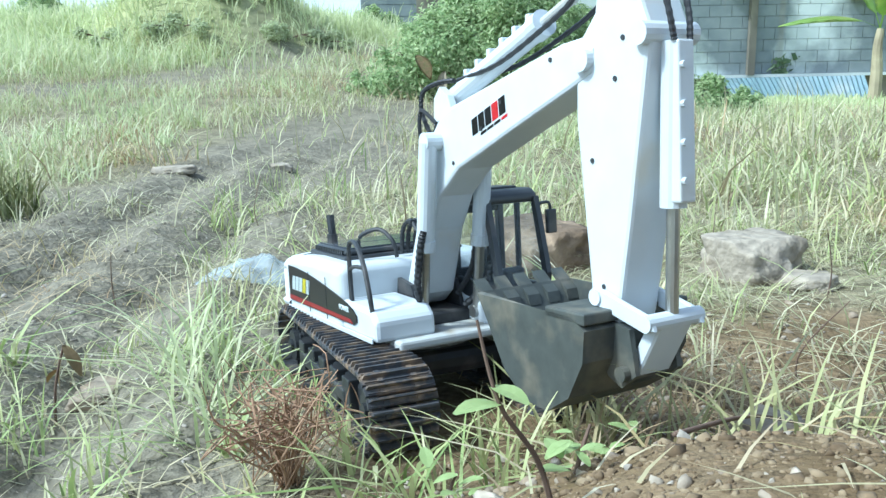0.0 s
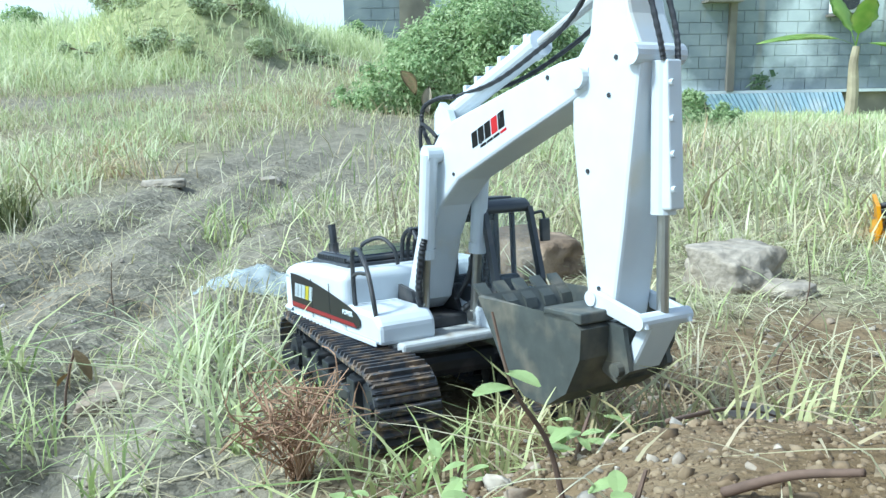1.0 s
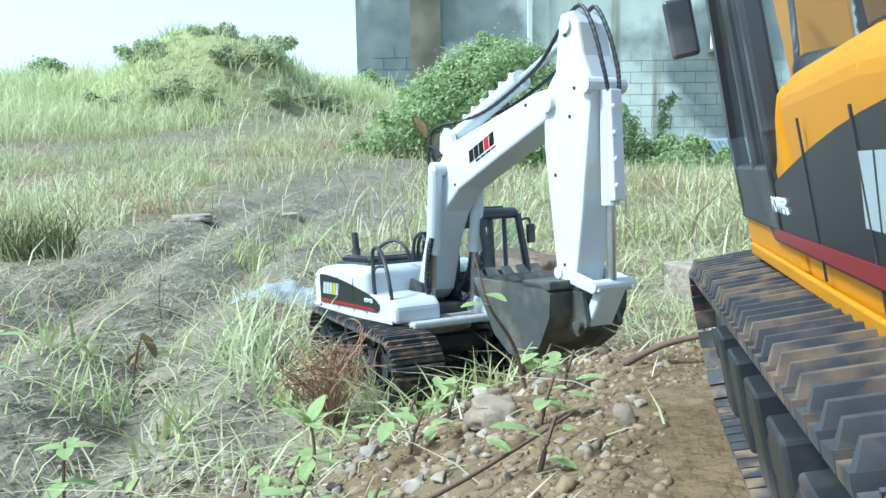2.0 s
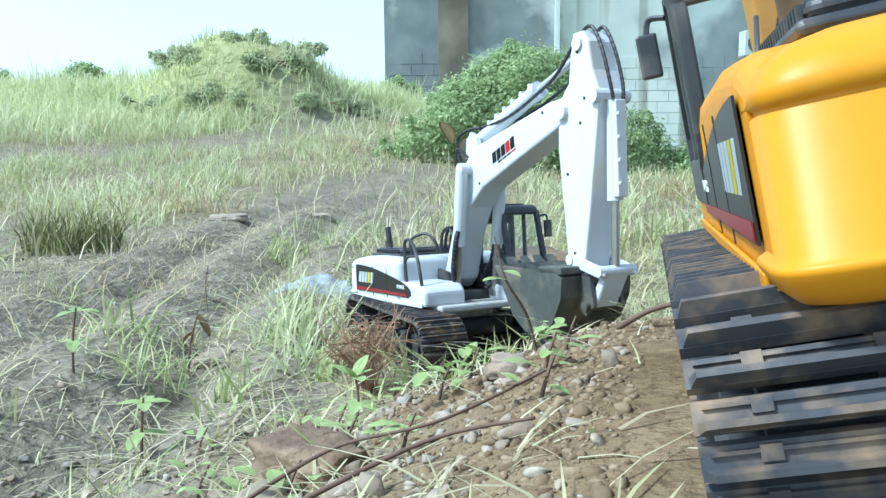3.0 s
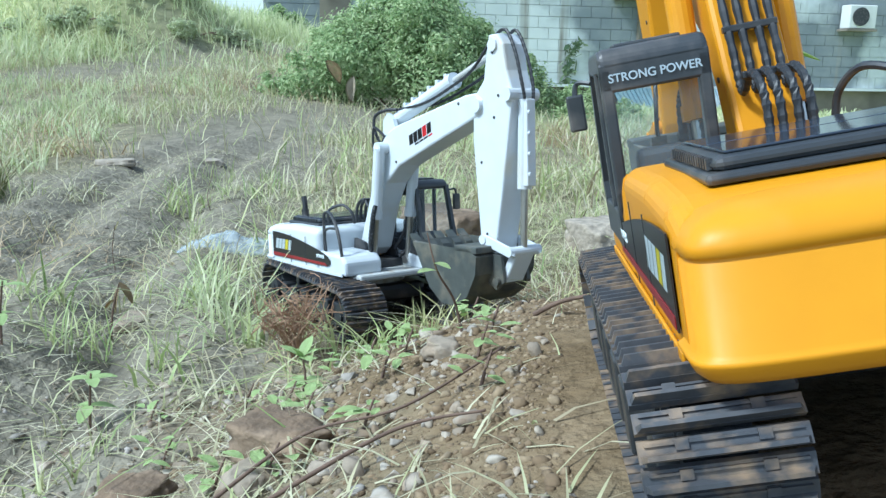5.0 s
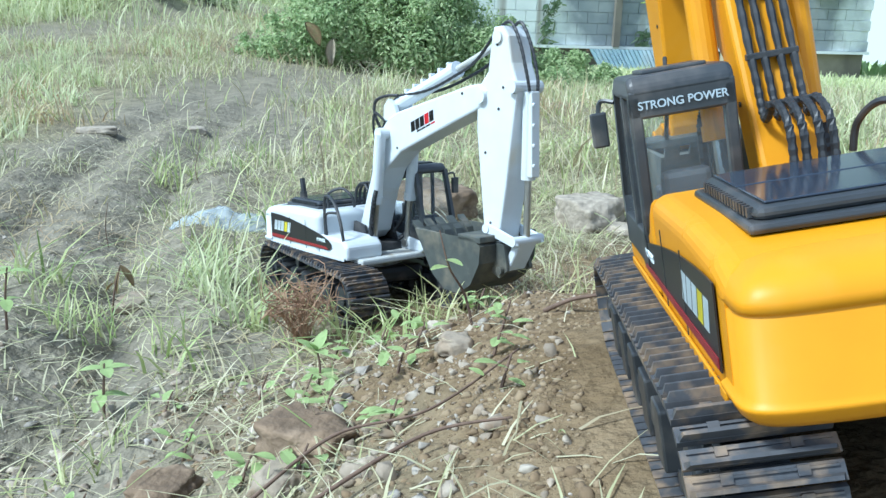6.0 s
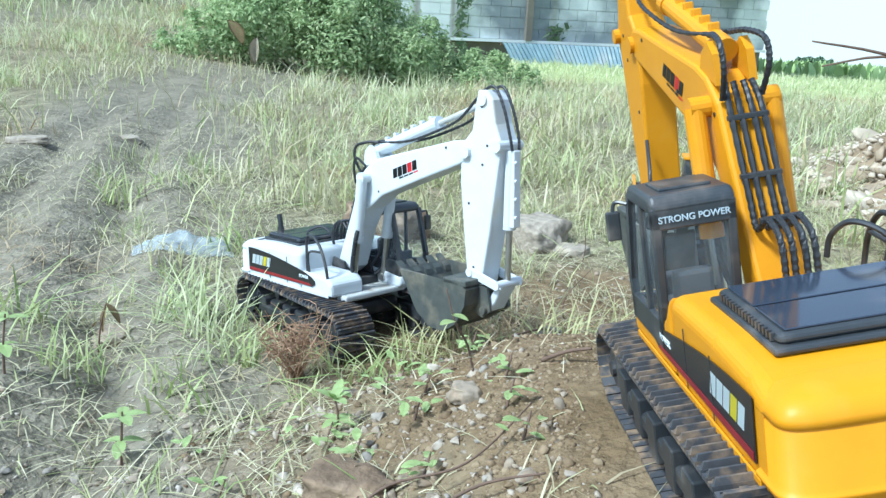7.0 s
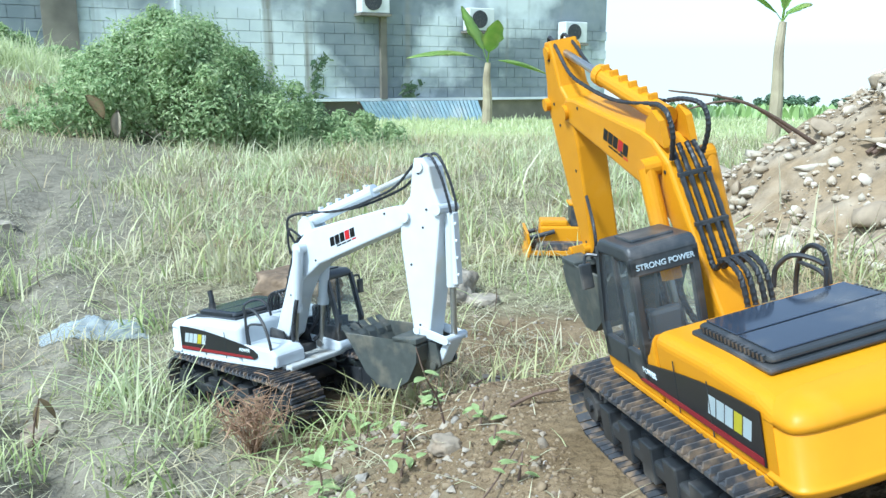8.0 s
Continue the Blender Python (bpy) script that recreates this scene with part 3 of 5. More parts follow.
    part("hand_rail", bm, BLACK, thing, "black bent hand rail")

    # cab: posts, roof, panes, seat
    x0, x1, y0, y1, z0, z1 = 0.014, 0.076, 0.0215, 0.0655, 0.070, 0.149
    cab = new("cab")
    cab.parent = thing
    cab["label"] = "black cab with clear panes"
    bm = bmesh.new()
    b = bmesh.new()
    prism(b, [(x0, z1 - 0.010), (x1 - 0.012, z1 - 0.010), (x1 - 0.012, z1 - 0.004), (x1 - 0.018, z1), (x0 + 0.004, z1), (x0, z1 - 0.004)], y0, y1)
    bmesh.ops.bevel(b, geom=list(b.edges), offset=0.0025, segments=3, affect="EDGES", profile=0.5)
    join(bm, b)
    box(bm, x0 + 0.012, x1 - 0.026, y0 + 0.008, y1 - 0.008, z1 - 0.0005, z1 + 0.0016, 0.0008)
    part("roof", bm, CAB_BLACK, cab)
    bm = bmesh.new()
    box(bm, x0, x0 + 0.006, y0, y0 + 0.005, z0, z1 - 0.008, 0.001)
    box(bm, x0, x0 + 0.006, y1 - 0.005, y1, z0, z1 - 0.008, 0.001)
    box(bm, x0 + 0.024, x0 + 0.028, y1 - 0.0035, y1, z0, z1 - 0.008, 0.001)
    for y in (y0, y1 - 0.004):
        prism(bm, [(x1 - 0.002, z0), (x1 + 0.002, z0 + 0.020), (x1 - 0.011, z1 - 0.006), (x1 - 0.016, z1 - 0.006), (x1 - 0.004, z0 + 0.020), (x1 - 0.008, z0)], y, y + 0.004)
    part("post", bm, CAB_BLACK, cab)
    for dims in ((x0, x0 + 0.005, y0, y1, z0 - 0.004, z0 + 0.021), (x0, x0 + 0.005, y0, y1, z1 - 0.018, z1 - 0.006), (x0, x1 - 0.002, y1 - 0.004, y1, z0 - 0.004, z0 + 0.012),
                 (x0, x1 - 0.002, y0, y0 + 0.004, z0 - 0.004, z0 + 0.016), (x1 - 0.006, x1, y0, y1, z0 - 0.004, z0 + 0.010)):
        bm = bmesh.new()
        box(bm, *dims, 0.001)
        part("cab_panel", bm, CAB_BLACK, cab)
    for nm, pts in (("rear_pane", [(x0 + 0.002, y0 + 0.004, z0 + 0.019), (x0 + 0.002, y1 - 0.004, z0 + 0.019), (x0 + 0.002, y1 - 0.004, z1 - 0.017), (x0 + 0.002, y0 + 0.004, z1 - 0.017)]),
                    ("front_pane", [(x1, y0 + 0.004, z0 + 0.010), (x1, y1 - 0.004, z0 + 0.010), (x1 - 0.013, y1 - 0.004, z1 - 0.008), (x1 - 0.013, y0 + 0.004, z1 - 0.008)]),
                    ("side_pane", [(x0 + 0.004, y1 - 0.002, z0 + 0.012), (x1 - 0.002, y1 - 0.002, z0 + 0.012), (x1 - 0.014, y1 - 0.002, z1 - 0.008), (x0 + 0.004, y1 - 0.002, z1 - 0.008)]),
                    ("side_pane", [(x0 + 0.004, y0 + 0.002, z0 + 0.016), (x1 - 0.002, y0 + 0.002, z0 + 0.016), (x1 - 0.014, y0 + 0.002, z1 - 0.008), (x0 + 0.004, y0 + 0.002, z1 - 0.008)])):
        bm = bmesh.new()
        f = bm.faces.new([bm.verts.new(p) for p in pts])
        bmesh.ops.solidify(bm, geom=[f], thickness=0.0006)
        ob = part(nm, bm, GLASS, cab)
        ob.visible_shadow = False
    bm = bmesh.new()
    box(bm, x0 + 0.010, x0 + 0.034, y0 + 0.010, y1 - 0.010, z0 - 0.002, z0 + 0.016, 0.003)
    box(bm, x0 + 0.008, x0 + 0.016, y0 + 0.011, y1 - 0.011, z0 + 0.012, z0 + 0.036, 0.003)
    box(bm, x0 + 0.044, x0 + 0.052, y0 + 0.012, y1 - 0.014, z0 - 0.002, z0 + 0.024, 0.002)
    part("seat", bm, SEAT, cab)
    bm = bmesh.new()
    tube(bm, [(x1 - 0.012, y1, z1 - 0.012), (x1 - 0.008, y1 + 0.006, z1 - 0.011), (x1 - 0.008, y1 + 0.008, z1 - 0.018)], 0.0012, 6)
    box(bm, x1 - 0.010, x1 - 0.006, y1 + 0.004, y1 + 0.012, z1 - 0.033, z1 - 0.016, 0.001)
    part("mirror", bm, CAB_BLACK, cab)
    me = text_mesh("STRONG POWER", 0.0048)
    me.materials.append(TEXT_GREY)
    ob = new("lettering", me)
    ob.parent = cab
    ob.matrix_basis = Matrix.Translation((x0 - 0.0004, (y0 + y1) / 2, z1 - 0.0125)) @ pose(0, 0, 0, 90, 0, -90)
    ob["label"] = "pale grey words STRONG POWER"

    # boom: side outline with a bend, edges lipped
    W = 0.0135
    boom = [(0.004, 0.074), (0.018, 0.069), (0.030, 0.078), (0.048, 0.124), (0.064, 0.148), (0.090, 0.166), (0.150, 0.187), (0.206, 0.206), (0.222, 0.212), (0.224, 0.224), (0.214, 0.230), (0.198, 0.229),
            (0.130, 0.215), (0.086, 0.206), (0.070, 0.200), (0.054, 0.186), (0.030, 0.130)]
    bm = bmesh.new()
    prism(bm, boom, -W, W, 0.0022, 2)
    part("boom", bm, paint, thing)
    bm = bmesh.new()
    rod(bm, (0, -0.0004, 0), (0, 0.0004, 0), 0.0013, 8)
    screw = bpy.data.meshes.new("screw")
    bm.to_mesh(screw)
    bm.free()
    screw.materials.append(BLACK)

    def add_screw(x, y, z):
        ob = new("screw", screw)
        ob.parent = thing
        ob.location = (x, y, z)
    for y in (-W - 0.0002, W + 0.0002):
        for x, z in ((0.022, 0.082), (0.040, 0.128), (0.058, 0.180), (0.120, 0.190), (0.142, 0.204), (0.190, 0.222), (0.085, 0.170)):
            add_screw(x, y, z)
    for y in (-1, 1):
        for x, z, r, w0, w1 in ((0.217, 0.219, 0.0060, 0.010, 0.0165), (0.067, 0.184, 0.0062, 0.0130, 0.0250)):
            bm = bmesh.new()
            rod(bm, (x, y * w0, z), (x, y * w1, z), r, 16)
            part("boom_lug", bm, paint, thing)
        bm = bmesh.new()
        prism(bm, [(0.058, 0.195), (0.082, 0.204), (0.078, 0.213), (0.068, 0.219), (0.060, 0.212)], y * 0.00925 - 0.00225, y * 0.00925 + 0.00225)
        part("boom_lug", bm, paint, thing)
    for side in (-1, 1):
        m = Matrix.Translation((0.128, side * (W + 0.0002), 0.197)) @ Matrix.Rotation(radians(-18.5), 4, "Y") @ (pose(0, 0, 0, 90, 0, 0) if side < 0 else pose(0, 0, 0, 90, 0, 180))
        ink = DECAL
        logo_bars(thing, m, 0.040, 0.0095, [ink, ink, ink, LOGO_RED, ink] if side < 0 else [ink, ink, ink, LOGO_RED, ink])
        m2 = m @ Matrix.Translation((0.004, -0.0068, 0))
        logo_bars(thing, m2, 0.032, 0.0016, [ink, ink, ink, LOGO_RED])

    # boom rams
    for side in (-1, 1):
        y = side * 0.0215
        bm = bmesh.new()
        a, c = Vector((0.047, y, 0.064)), Vector((0.067, y, 0.184))
        rod(bm, a.lerp(c, 0.42), c, 0.0060, 16)
        rod(bm, a.lerp(c, 0.40), a.lerp(c, 0.46), 0.0068, 16)
        ram = part("boom_ram", bm, paint, thing)
        bm = bmesh.new()
        rod(bm, a, a.lerp(c, 0.45), 0.0034, 12)
        rod(bm, a + Vector((0, -0.004, 0)), a + Vector((0, 0.004, 0)), 0.0045, 12)
        part("rod", bm, STEEL, ram)
    # arm ram on the boom's back
    a, c = Vector((0.070, 0, 0.2125)), Vector((0.233, 0, 0.266))
    bm = bmesh.new()
    rod(bm, a, a.lerp(c, 0.58), 0.0068, 16)
    rod(bm, a.lerp(c, 0.55), a.lerp(c, 0.60), 0.0078, 16)
    for i in range(6):
        p = a.lerp(c, 0.10 + i * 0.085)
        box(bm, p.x - 0.002, p.x + 0.002, -0.003, 0.003, p.z + 0.004, p.z + 0.0105, 0.0008)
    ram = part("arm_ram", bm, paint, thing)
    bm = bmesh.new()
    rod(bm, a.lerp(c, 0.55), c, 0.0030, 12)
    part("rod", bm, STEEL if paint is not WHITE else GREY, ram)

    # arm
    arm = [(0.232, 0.277), (0.243, 0.277), (0.250, 0.268), (0.254, 0.246), (0.262, 0.226), (0.259, 0.212), (0.246, 0.140), (0.236, 0.092), (0.229, 0.087), (0.220, 0.090), (0.216, 0.104), (0.208, 0.190), (0.209, 0.212),
           (0.212, 0.228), (0.224, 0.240), (0.228, 0.262)]
    bm = bmesh.new()
    prism(bm, arm, -0.0125, 0.0125, 0.002, 2)
    part("arm", bm, paint, thing)
    for y in (-0.0127, 0.0127):
        for x, z in ((0.237, 0.262), (0.244, 0.226), (0.220, 0.170), (0.238, 0.208), (0.226, 0.108)):
            add_screw(x, y, z)
    for y in (-1, 1):
        bm = bmesh.new()
        rod(bm, (0.238, y * 0.009, 0.268), (0.238, y * 0.0145, 0.268), 0.0055, 14)
        part("arm_lug", bm, paint, thing)
    bm = bmesh.new()
    rod(bm, (0.258, -0.0165, 0.226), (0.258, 0.0165, 0.226), 0.0055, 14)
    part("arm_pin", bm, paint, thing)
    # bucket ram in front of the arm
    a, c = Vector((0.264, 0, 0.222)), Vector((0.259, 0, 0.098))
    bm = bmesh.new()
    rod(bm, a, a.lerp(c, 0.60), 0.0062, 16)
    box(bm, 0.262, 0.2705, -0.0048, 0.0048, 0.150, 0.222, 0.001)
    for i in range(4):
        rod(bm, (0.2655, -0.0028, 0.160 + i * 0.017), (0.2725, -0.0028, 0.160 + i * 0.017), 0.0016, 8)
    ram = part("bucket_ram", bm, paint, thing)
    bm = bmesh.new()
    rod(bm, a.lerp(c, 0.58), c, 0.0032, 12)
    part("rod", bm, STEEL, ram)
    bm = bmesh.new()
    for y in (-0.0165, 0.0135):
        prism(bm, [(0.221, 0.107), (0.228, 0.107), (0.262, 0.098), (0.264, 0.092), (0.258, 0.090), (0.222, 0.099)], y, y + 0.003, 0.0006, 1)
    rod(bm, (0.259, -0.0175, 0.095), (0.259, 0.0175, 0.095), 0.0042, 14)
    rod(bm, (0.224, -0.0175, 0.103), (0.224, 0.0175, 0.103), 0.0042, 14)
    prism(bm, [(0.255, 0.096), (0.263, 0.094), (0.246, 0.066), (0.238, 0.068)], -0.0105, 0.0105, 0.001, 1)
    part("linkage", bm, paint, thing)

    # bucket, open side to the machine
    prof = [(0.140, 0.096), (0.152, 0.078), (0.166, 0.056), (0.184, 0.044), (0.204, 0.043), (0.222, 0.054), (0.234, 0.074), (0.236, 0.090), (0.226, 0.096)]
    bm = bmesh.new()
    wall_y = 0.034
    v = [[bm.verts.new((x, y, z)) for y in (-wall_y, wall_y)] for x, z in prof]
    for i in range(len(prof) - 1):
        bm.faces.new((v[i][0], v[i][1], v[i + 1][1], v[i + 1][0]))
    for s in (0, 1):
        bm.faces.new([p[s] for p in v])
    bmesh.ops.recalc_face_normals(bm, faces=bm.faces)
    bmesh.ops.solidify(bm, geom=list(bm.faces), thickness=0.0022)
    box(bm, 0.205, 0.236, -wall_y, wall_y, 0.0925, 0.0985, 0.001)
    for y in (-0.015, 0.012):
        prism(bm, [(0.218, 0.094), (0.246, 0.090), (0.250, 0.068), (0.240, 0.060), (0.230, 0.064)], y, y + 0.003)
    rod(bm, (0.228, -0.019, 0.094), (0.228, 0.019, 0.094), 0.0038, 12)
    rod(bm, (0.243, -0.019, 0.068), (0.243, 0.019, 0.068), 0.0038, 12)
    bucket = part("bucket", bm, BUCKET, thing, "dirty dark toothed digging bucket")
    for i in range(5):
        bm = bmesh.new()
        y = -0.028 + i * 0.014
        prism(bm, [(0.148, 0.092), (0.150, 0.086), (0.134, 0.100), (0.133, 0.103)], y - 0.0042, y + 0.0042)
        part("tooth", bm, BUCKET, bucket)

    # hoses
    def hose(pts, r=0.0018, ribs=False):
        bm = bmesh.new()
        tube(bm, pts, r, 7, 9 if ribs else 6, ribs)
        part("hose", bm, HOSE, thing)
    for y in (-0.008, -0.003, 0.003, 0.008):
        hose([(-0.008, y, 0.104), (-0.004, y, 0.122), (0.010, y, 0.129), (0.022, y * 1.1, 0.122), (0.030, y * 1.1, 0.138), (0.046, y * 1.1, 0.178), (0.056, y * 0.9, 0.196)], 0.0019, True)
    for y in (-0.006, 0.006):
        hose([(0.052, y * 1.8, 0.188), (0.043, y * 2, 0.204), (0.046, y * 2, 0.217), (0.062, y * 1.5, 0.222), (0.078, y, 0.222)], 0.0018, True)
        hose([(0.080, y * 0.7, 0.222), (0.130, y * 1.3, 0.226), (0.175, y * 1.6, 0.238), (0.205, y * 1.6, 0.250), (0.230, y * 1.3, 0.272), (0.246, y, 0.280), (0.258, y, 0.262), (0.266, y, 0.236), (0.268, y * 0.8, 0.222)], 0.0016, True)
    for x, z in ((0.012, 0.1285), (0.034, 0.148), (0.046, 0.178)):
        bm = bmesh.new()
        box(bm, x - 0.002, x + 0.002, -0.011, 0.011, z - 0.0015, z + 0.0015, 0.0006)
        part("hose_clamp", bm, BLACK, thing)
    for side in (-1, 1):
        hose([(0.040, side * 0.016, 0.068), (0.052, side * 0.027, 0.082), (0.056, side * 0.028, 0.100), (0.060, side * 0.027, 0.118), (0.061, side * 0.025, 0.126)], 0.0028, True)
        hose([(0.034, side * 0.014, 0.076), (0.046, side * 0.019, 0.094), (0.052, side * 0.020, 0.112)], 0.0024, True)
    hose([(0.206, 0.013, 0.150), (0.188, 0.018, 0.128), (0.186, 0.020, 0.112), (0.204, 0.018, 0.100), (0.220, 0.014, 0.092), (0.226, 0.012, 0.080)] if paint is YELLOW else
         [(0.062, -0.012, 0.196), (0.050, -0.016, 0.205), (0.046, -0.016, 0.192), (0.046, -0.014, 0.176)], 0.0014)
    return thing


build_machine("toy_excavator", "white plastic toy crawler excavator with muddy tracks and dark bucket", WHITE, (*W_PLACE, 0.001), W_TURN, W_PITCH, -1.0, -6)
build_machine("toy_excavator", "yellow plastic toy crawler excavator with black cab on brown soil", YELLOW, Y_PLACE, Y_TURN, Y_PITCH, Y_ROLL, 0)


# ---- grass and litter ----
def strips(name, x, y, z, height, width, lean, material, label, category, seed, droop=0.25, twist=1.0):
    """Many tapering bent blades in one mesh."""
    rng = np.random.default_rng(seed)
    n = len(x)
    if n == 0:
        return None
    phi = rng.uniform(0, 2 * math.pi, n)
    side = phi + math.pi / 2 + rng.normal(0, 0.5 * twist, n)
    dx, dy = np.cos(phi), np.sin(phi)
    sx, sy = np.cos(side), np.sin(side)
    co = np.zeros((n, 7, 3), np.float32)
    for k, t in enumerate((0.0, 0.45, 0.80, 1.0)):
        out = lean * height * t ** 1.7
        up = height * t * (1 - droop * lean * t)
        w = width * (1.0, 0.85, 0.5, 0.0)[k] / 2
        px, py, pz = x + dx * out, y + dy * out, z + up
        if k < 3:
            co[:, 2 * k] = np.stack([px - sx * w, py - sy * w, pz], 1)
            co[:, 2 * k + 1] = np.stack([px + sx * w, py + sy * w, pz], 1)
        else:
            co[:, 6] = np.stack([px, py, pz], 1)
    tri = np.array([(0, 1, 3), (0, 3, 2), (2, 3, 5), (2, 5, 4), (4, 5, 6)], np.int32)
    idx = (tri[None] + (np.arange(n, dtype=np.int32) * 7)[:, None, None]).reshape(-1)
    return fast_mesh(name, co.reshape(-1, 3), idx, material, label, category)


def fast_mesh(name, co, idx, material, label, category):
    me = bpy.data.meshes.new(name)
    me.vertices.add(len(co))
    me.vertices.foreach_set("co", co.ravel().astype(np.float32))
    me.loops.add(len(idx))
    me.loops.foreach_set("vertex_index", idx.astype(np.int32))
    k = len(idx) // 3
    me.polygons.add(k)
    me.polygons.foreach_set("loop_start", np.arange(0, 3 * k, 3, dtype=np.int32))
    me.update(calc_edges=True)
    me.materials.append(material)
    return tagged(new(name, me), label, category, kind="stuff")


def clear_of_machines(x, y, grow=0.0):
    ok = np.ones(len(x), bool)
    for (cx, cy), turn, hx, hy in ((W_PLACE, W_TURN - 6, 0.13, 0.09), (Y_PLACE[:2], Y_TURN, 0.14, 0.095)):
        c, s = math.cos(radians(turn)), math.sin(radians(turn))
        u, v = (x - cx) * c + (y - cy) * s, -(x - cx) * s + (y - cy) * c
        ok &= ~((np.abs(u) < hx + grow) & (np.abs(v) < hy + grow))
    return ok


def scatter(n, r0, r1, seed, a0=-62, a1=80, power=1.0):
    """Places in a fan round the field, as ground distance and bearing."""
    rng = np.random.default_rng(seed)
    r = (r0 ** power + rng.uniform(0, 1, n) * (r1 ** power - r0 ** power)) ** (1 / power)
    a = np.radians(rng.uniform(a0, a1, n))
    return -0.15 + r * np.sin(a), -1.0 + r * np.cos(a), rng


def bearing(x, y):
    return np.degrees(np.arctan2(x + 0.15, y + 1.0))


def lush(x, y):
    """Where the green hill grass grows: to the back and the mound side."""
    r = np.hypot(x, y + 0.5)
    return step(5.3, 6.7, r + 0.7 * ground_noise(x, y, 0.8, 21)) * (1 - step(6, 20, bearing(x, y))) + step(7, 11, r) * step(6, 20, bearing(x, y))


def rubble(x, y):
    """Stony ground between the track and the dug soil, close by."""
    return np.clip(step(-0.16, -0.42, y) * step(-0.06, -0.18, x) * step(-0.62, -0.40, x) * (0.75 + 0.6 * ground_noise(x, y, 11, 41)), 0, 1)


def field():
    # near dry tufts and stalks
    x, y, rng = scatter(80000, 0.22, 1.9, 1, power=1.4)
    tuft = ground_noise(x, y, 9, 31) + 0.6 * ground_noise(x, y, 24, 32)
    dense = (1 - 0.94 * bare(x, y)) * (1 - (0.70 + 0.26 * step(-0.22, -0.10, x)) * np.clip(soil_cover(x, y) * 2.5, 0, 1)) * np.clip(0.28 + 0.95 * tuft, 0.03, 1) * (1 - 0.75 * rubble(x, y))
    keep = (rng.uniform(0, 1, len(x)) < dense) & clear_of_machines(x, y)
    x, y = x[keep], y[keep]
    n = len(x)
    dry = rng.uniform(0, 1, n) < 0.60
    h = rng.gamma(2.2, 0.011, n) + 0.008
    d = np.hypot(x + 0.13, y + 0.9)
    h = np.minimum(h, 0.012 + 0.075 * d)
    for sel, m, nm, lb, s in ((dry, GRASS_DRY, "dry_grass", "dry straw-coloured grass blades over the dirt", 5), (~dry, GRASS_GREEN, "green_grass", "pale green grass blades in loose tufts", 6)):
        strips(nm, x[sel], y[sel], land(x[sel], y[sel]) - 0.002, h[sel], 0.0011 + 0.018 * h[sel], rng.gamma(2.0, 0.85, sel.sum()), m, lb, "grass", s)
    # flattened straw
    x, y, rng = scatter(80000, 0.22, 2.6, 2, power=1.4)
    keep = (rng.uniform(0, 1, len(x)) < (0.95 - 0.55 * bare(x, y)) * (1 - (0.45 + 0.47 * step(-0.22, -0.10, x)) * np.clip(soil_cover(x, y) * 2.2, 0, 1))) & clear_of_machines(x, y)
    x, y = x[keep], y[keep]
    n = len(x)
    strips("straw_litter", x, y, land(x, y) + 0.001, rng.uniform(0.004, 0.015, n), rng.uniform(0.0008, 0.0018, n), rng.uniform(1.6, 4.6, n), GRASS_DRY, "flattened dry straw lying on the ground", "straw", 7, droop=0.12)
    # middle distance, dry
    x, y, rng = scatter(230000, 1.5, 7.0, 3, power=1.5)
    tuft = ground_noise(x, y, 4, 33) + 0.7 * ground_noise(x, y, 11, 34)
    dense = (1 - 0.95 * bare(x, y)) * np.clip(0.36 + 0.95 * tuft, 0.05, 1)
    keep = rng.uniform(0, 1, len(x)) < dense
    x, y = x[keep], y[keep]
    green = rng.uniform(0, 1, len(x)) < 0.30 + 0.66 * lush(x, y)
    h = rng.gamma(3.0, 0.015, len(x)) + 0.015 + 0.05 * lush(x, y)
    for sel, m, nm, lb, s in ((~green, GRASS_DRY, "dry_grass", "dry tan field grass in tufts", 8), (green, GRASS_GREEN, "green_grass", "pale green field grass in tufts", 9)):
        strips(nm, x[sel], y[sel], land(x[sel], y[sel]) - 0.003, h[sel], 0.0024 + 0.020 * h[sel], rng.gamma(2.0, 0.42, sel.sum()), m, lb, "grass", s)
    # scattered pale tufts that stand out of the dry field
    cx, cy, rng = scatter(240, 1.9, 6.3, 17, -55, 45, power=1.3)
    far = np.hypot(cx, cy + 1.0)
    x = np.repeat(cx, 46) + rng.normal(0, 1, 240 * 46) * np.repeat(0.018 + 0.010 * far, 46)
    y = np.repeat(cy, 46) + rng.normal(0, 1, 240 * 46) * np.repeat(0.018 + 0.010 * far, 46)
    h = rng.uniform(0.4, 1.0, len(x)) * np.repeat(rng.uniform(0.07, 0.13, 240) * (0.8 + 0.1 * far), 46)
    on = bare(x, y) < 0.12
    x, y, h = x[on], y[on], h[on]
    strips("green_grass", x, y, land(x, y) - 0.003, h, 0.0030 + 0.018 * h, rng.gamma(2.0, 0.40, len(x)), GRASS_HILL, "pale tall grass tufts scattered over the dry field", "grass", 18)
    # the hill and the far field
    x, y, rng = scatter(90000, 5.5, 26, 4, -58, 75, power=1.2)
    dense = (1 - 0.9 * bare(x, y)) * np.clip(0.6 + 0.6 * ground_noise(x, y, 1.5, 35), 0.15, 1) * (1 - 0.6 * step(22, 35, bearing(x, y)) * step(9, 12, np.hypot(x, y))) * np.clip(lush(x, y), 0.12, 1)
    keep = rng.uniform(0, 1, len(x)) < dense
    x, y = x[keep], y[keep]
    r = np.hypot(x, y)
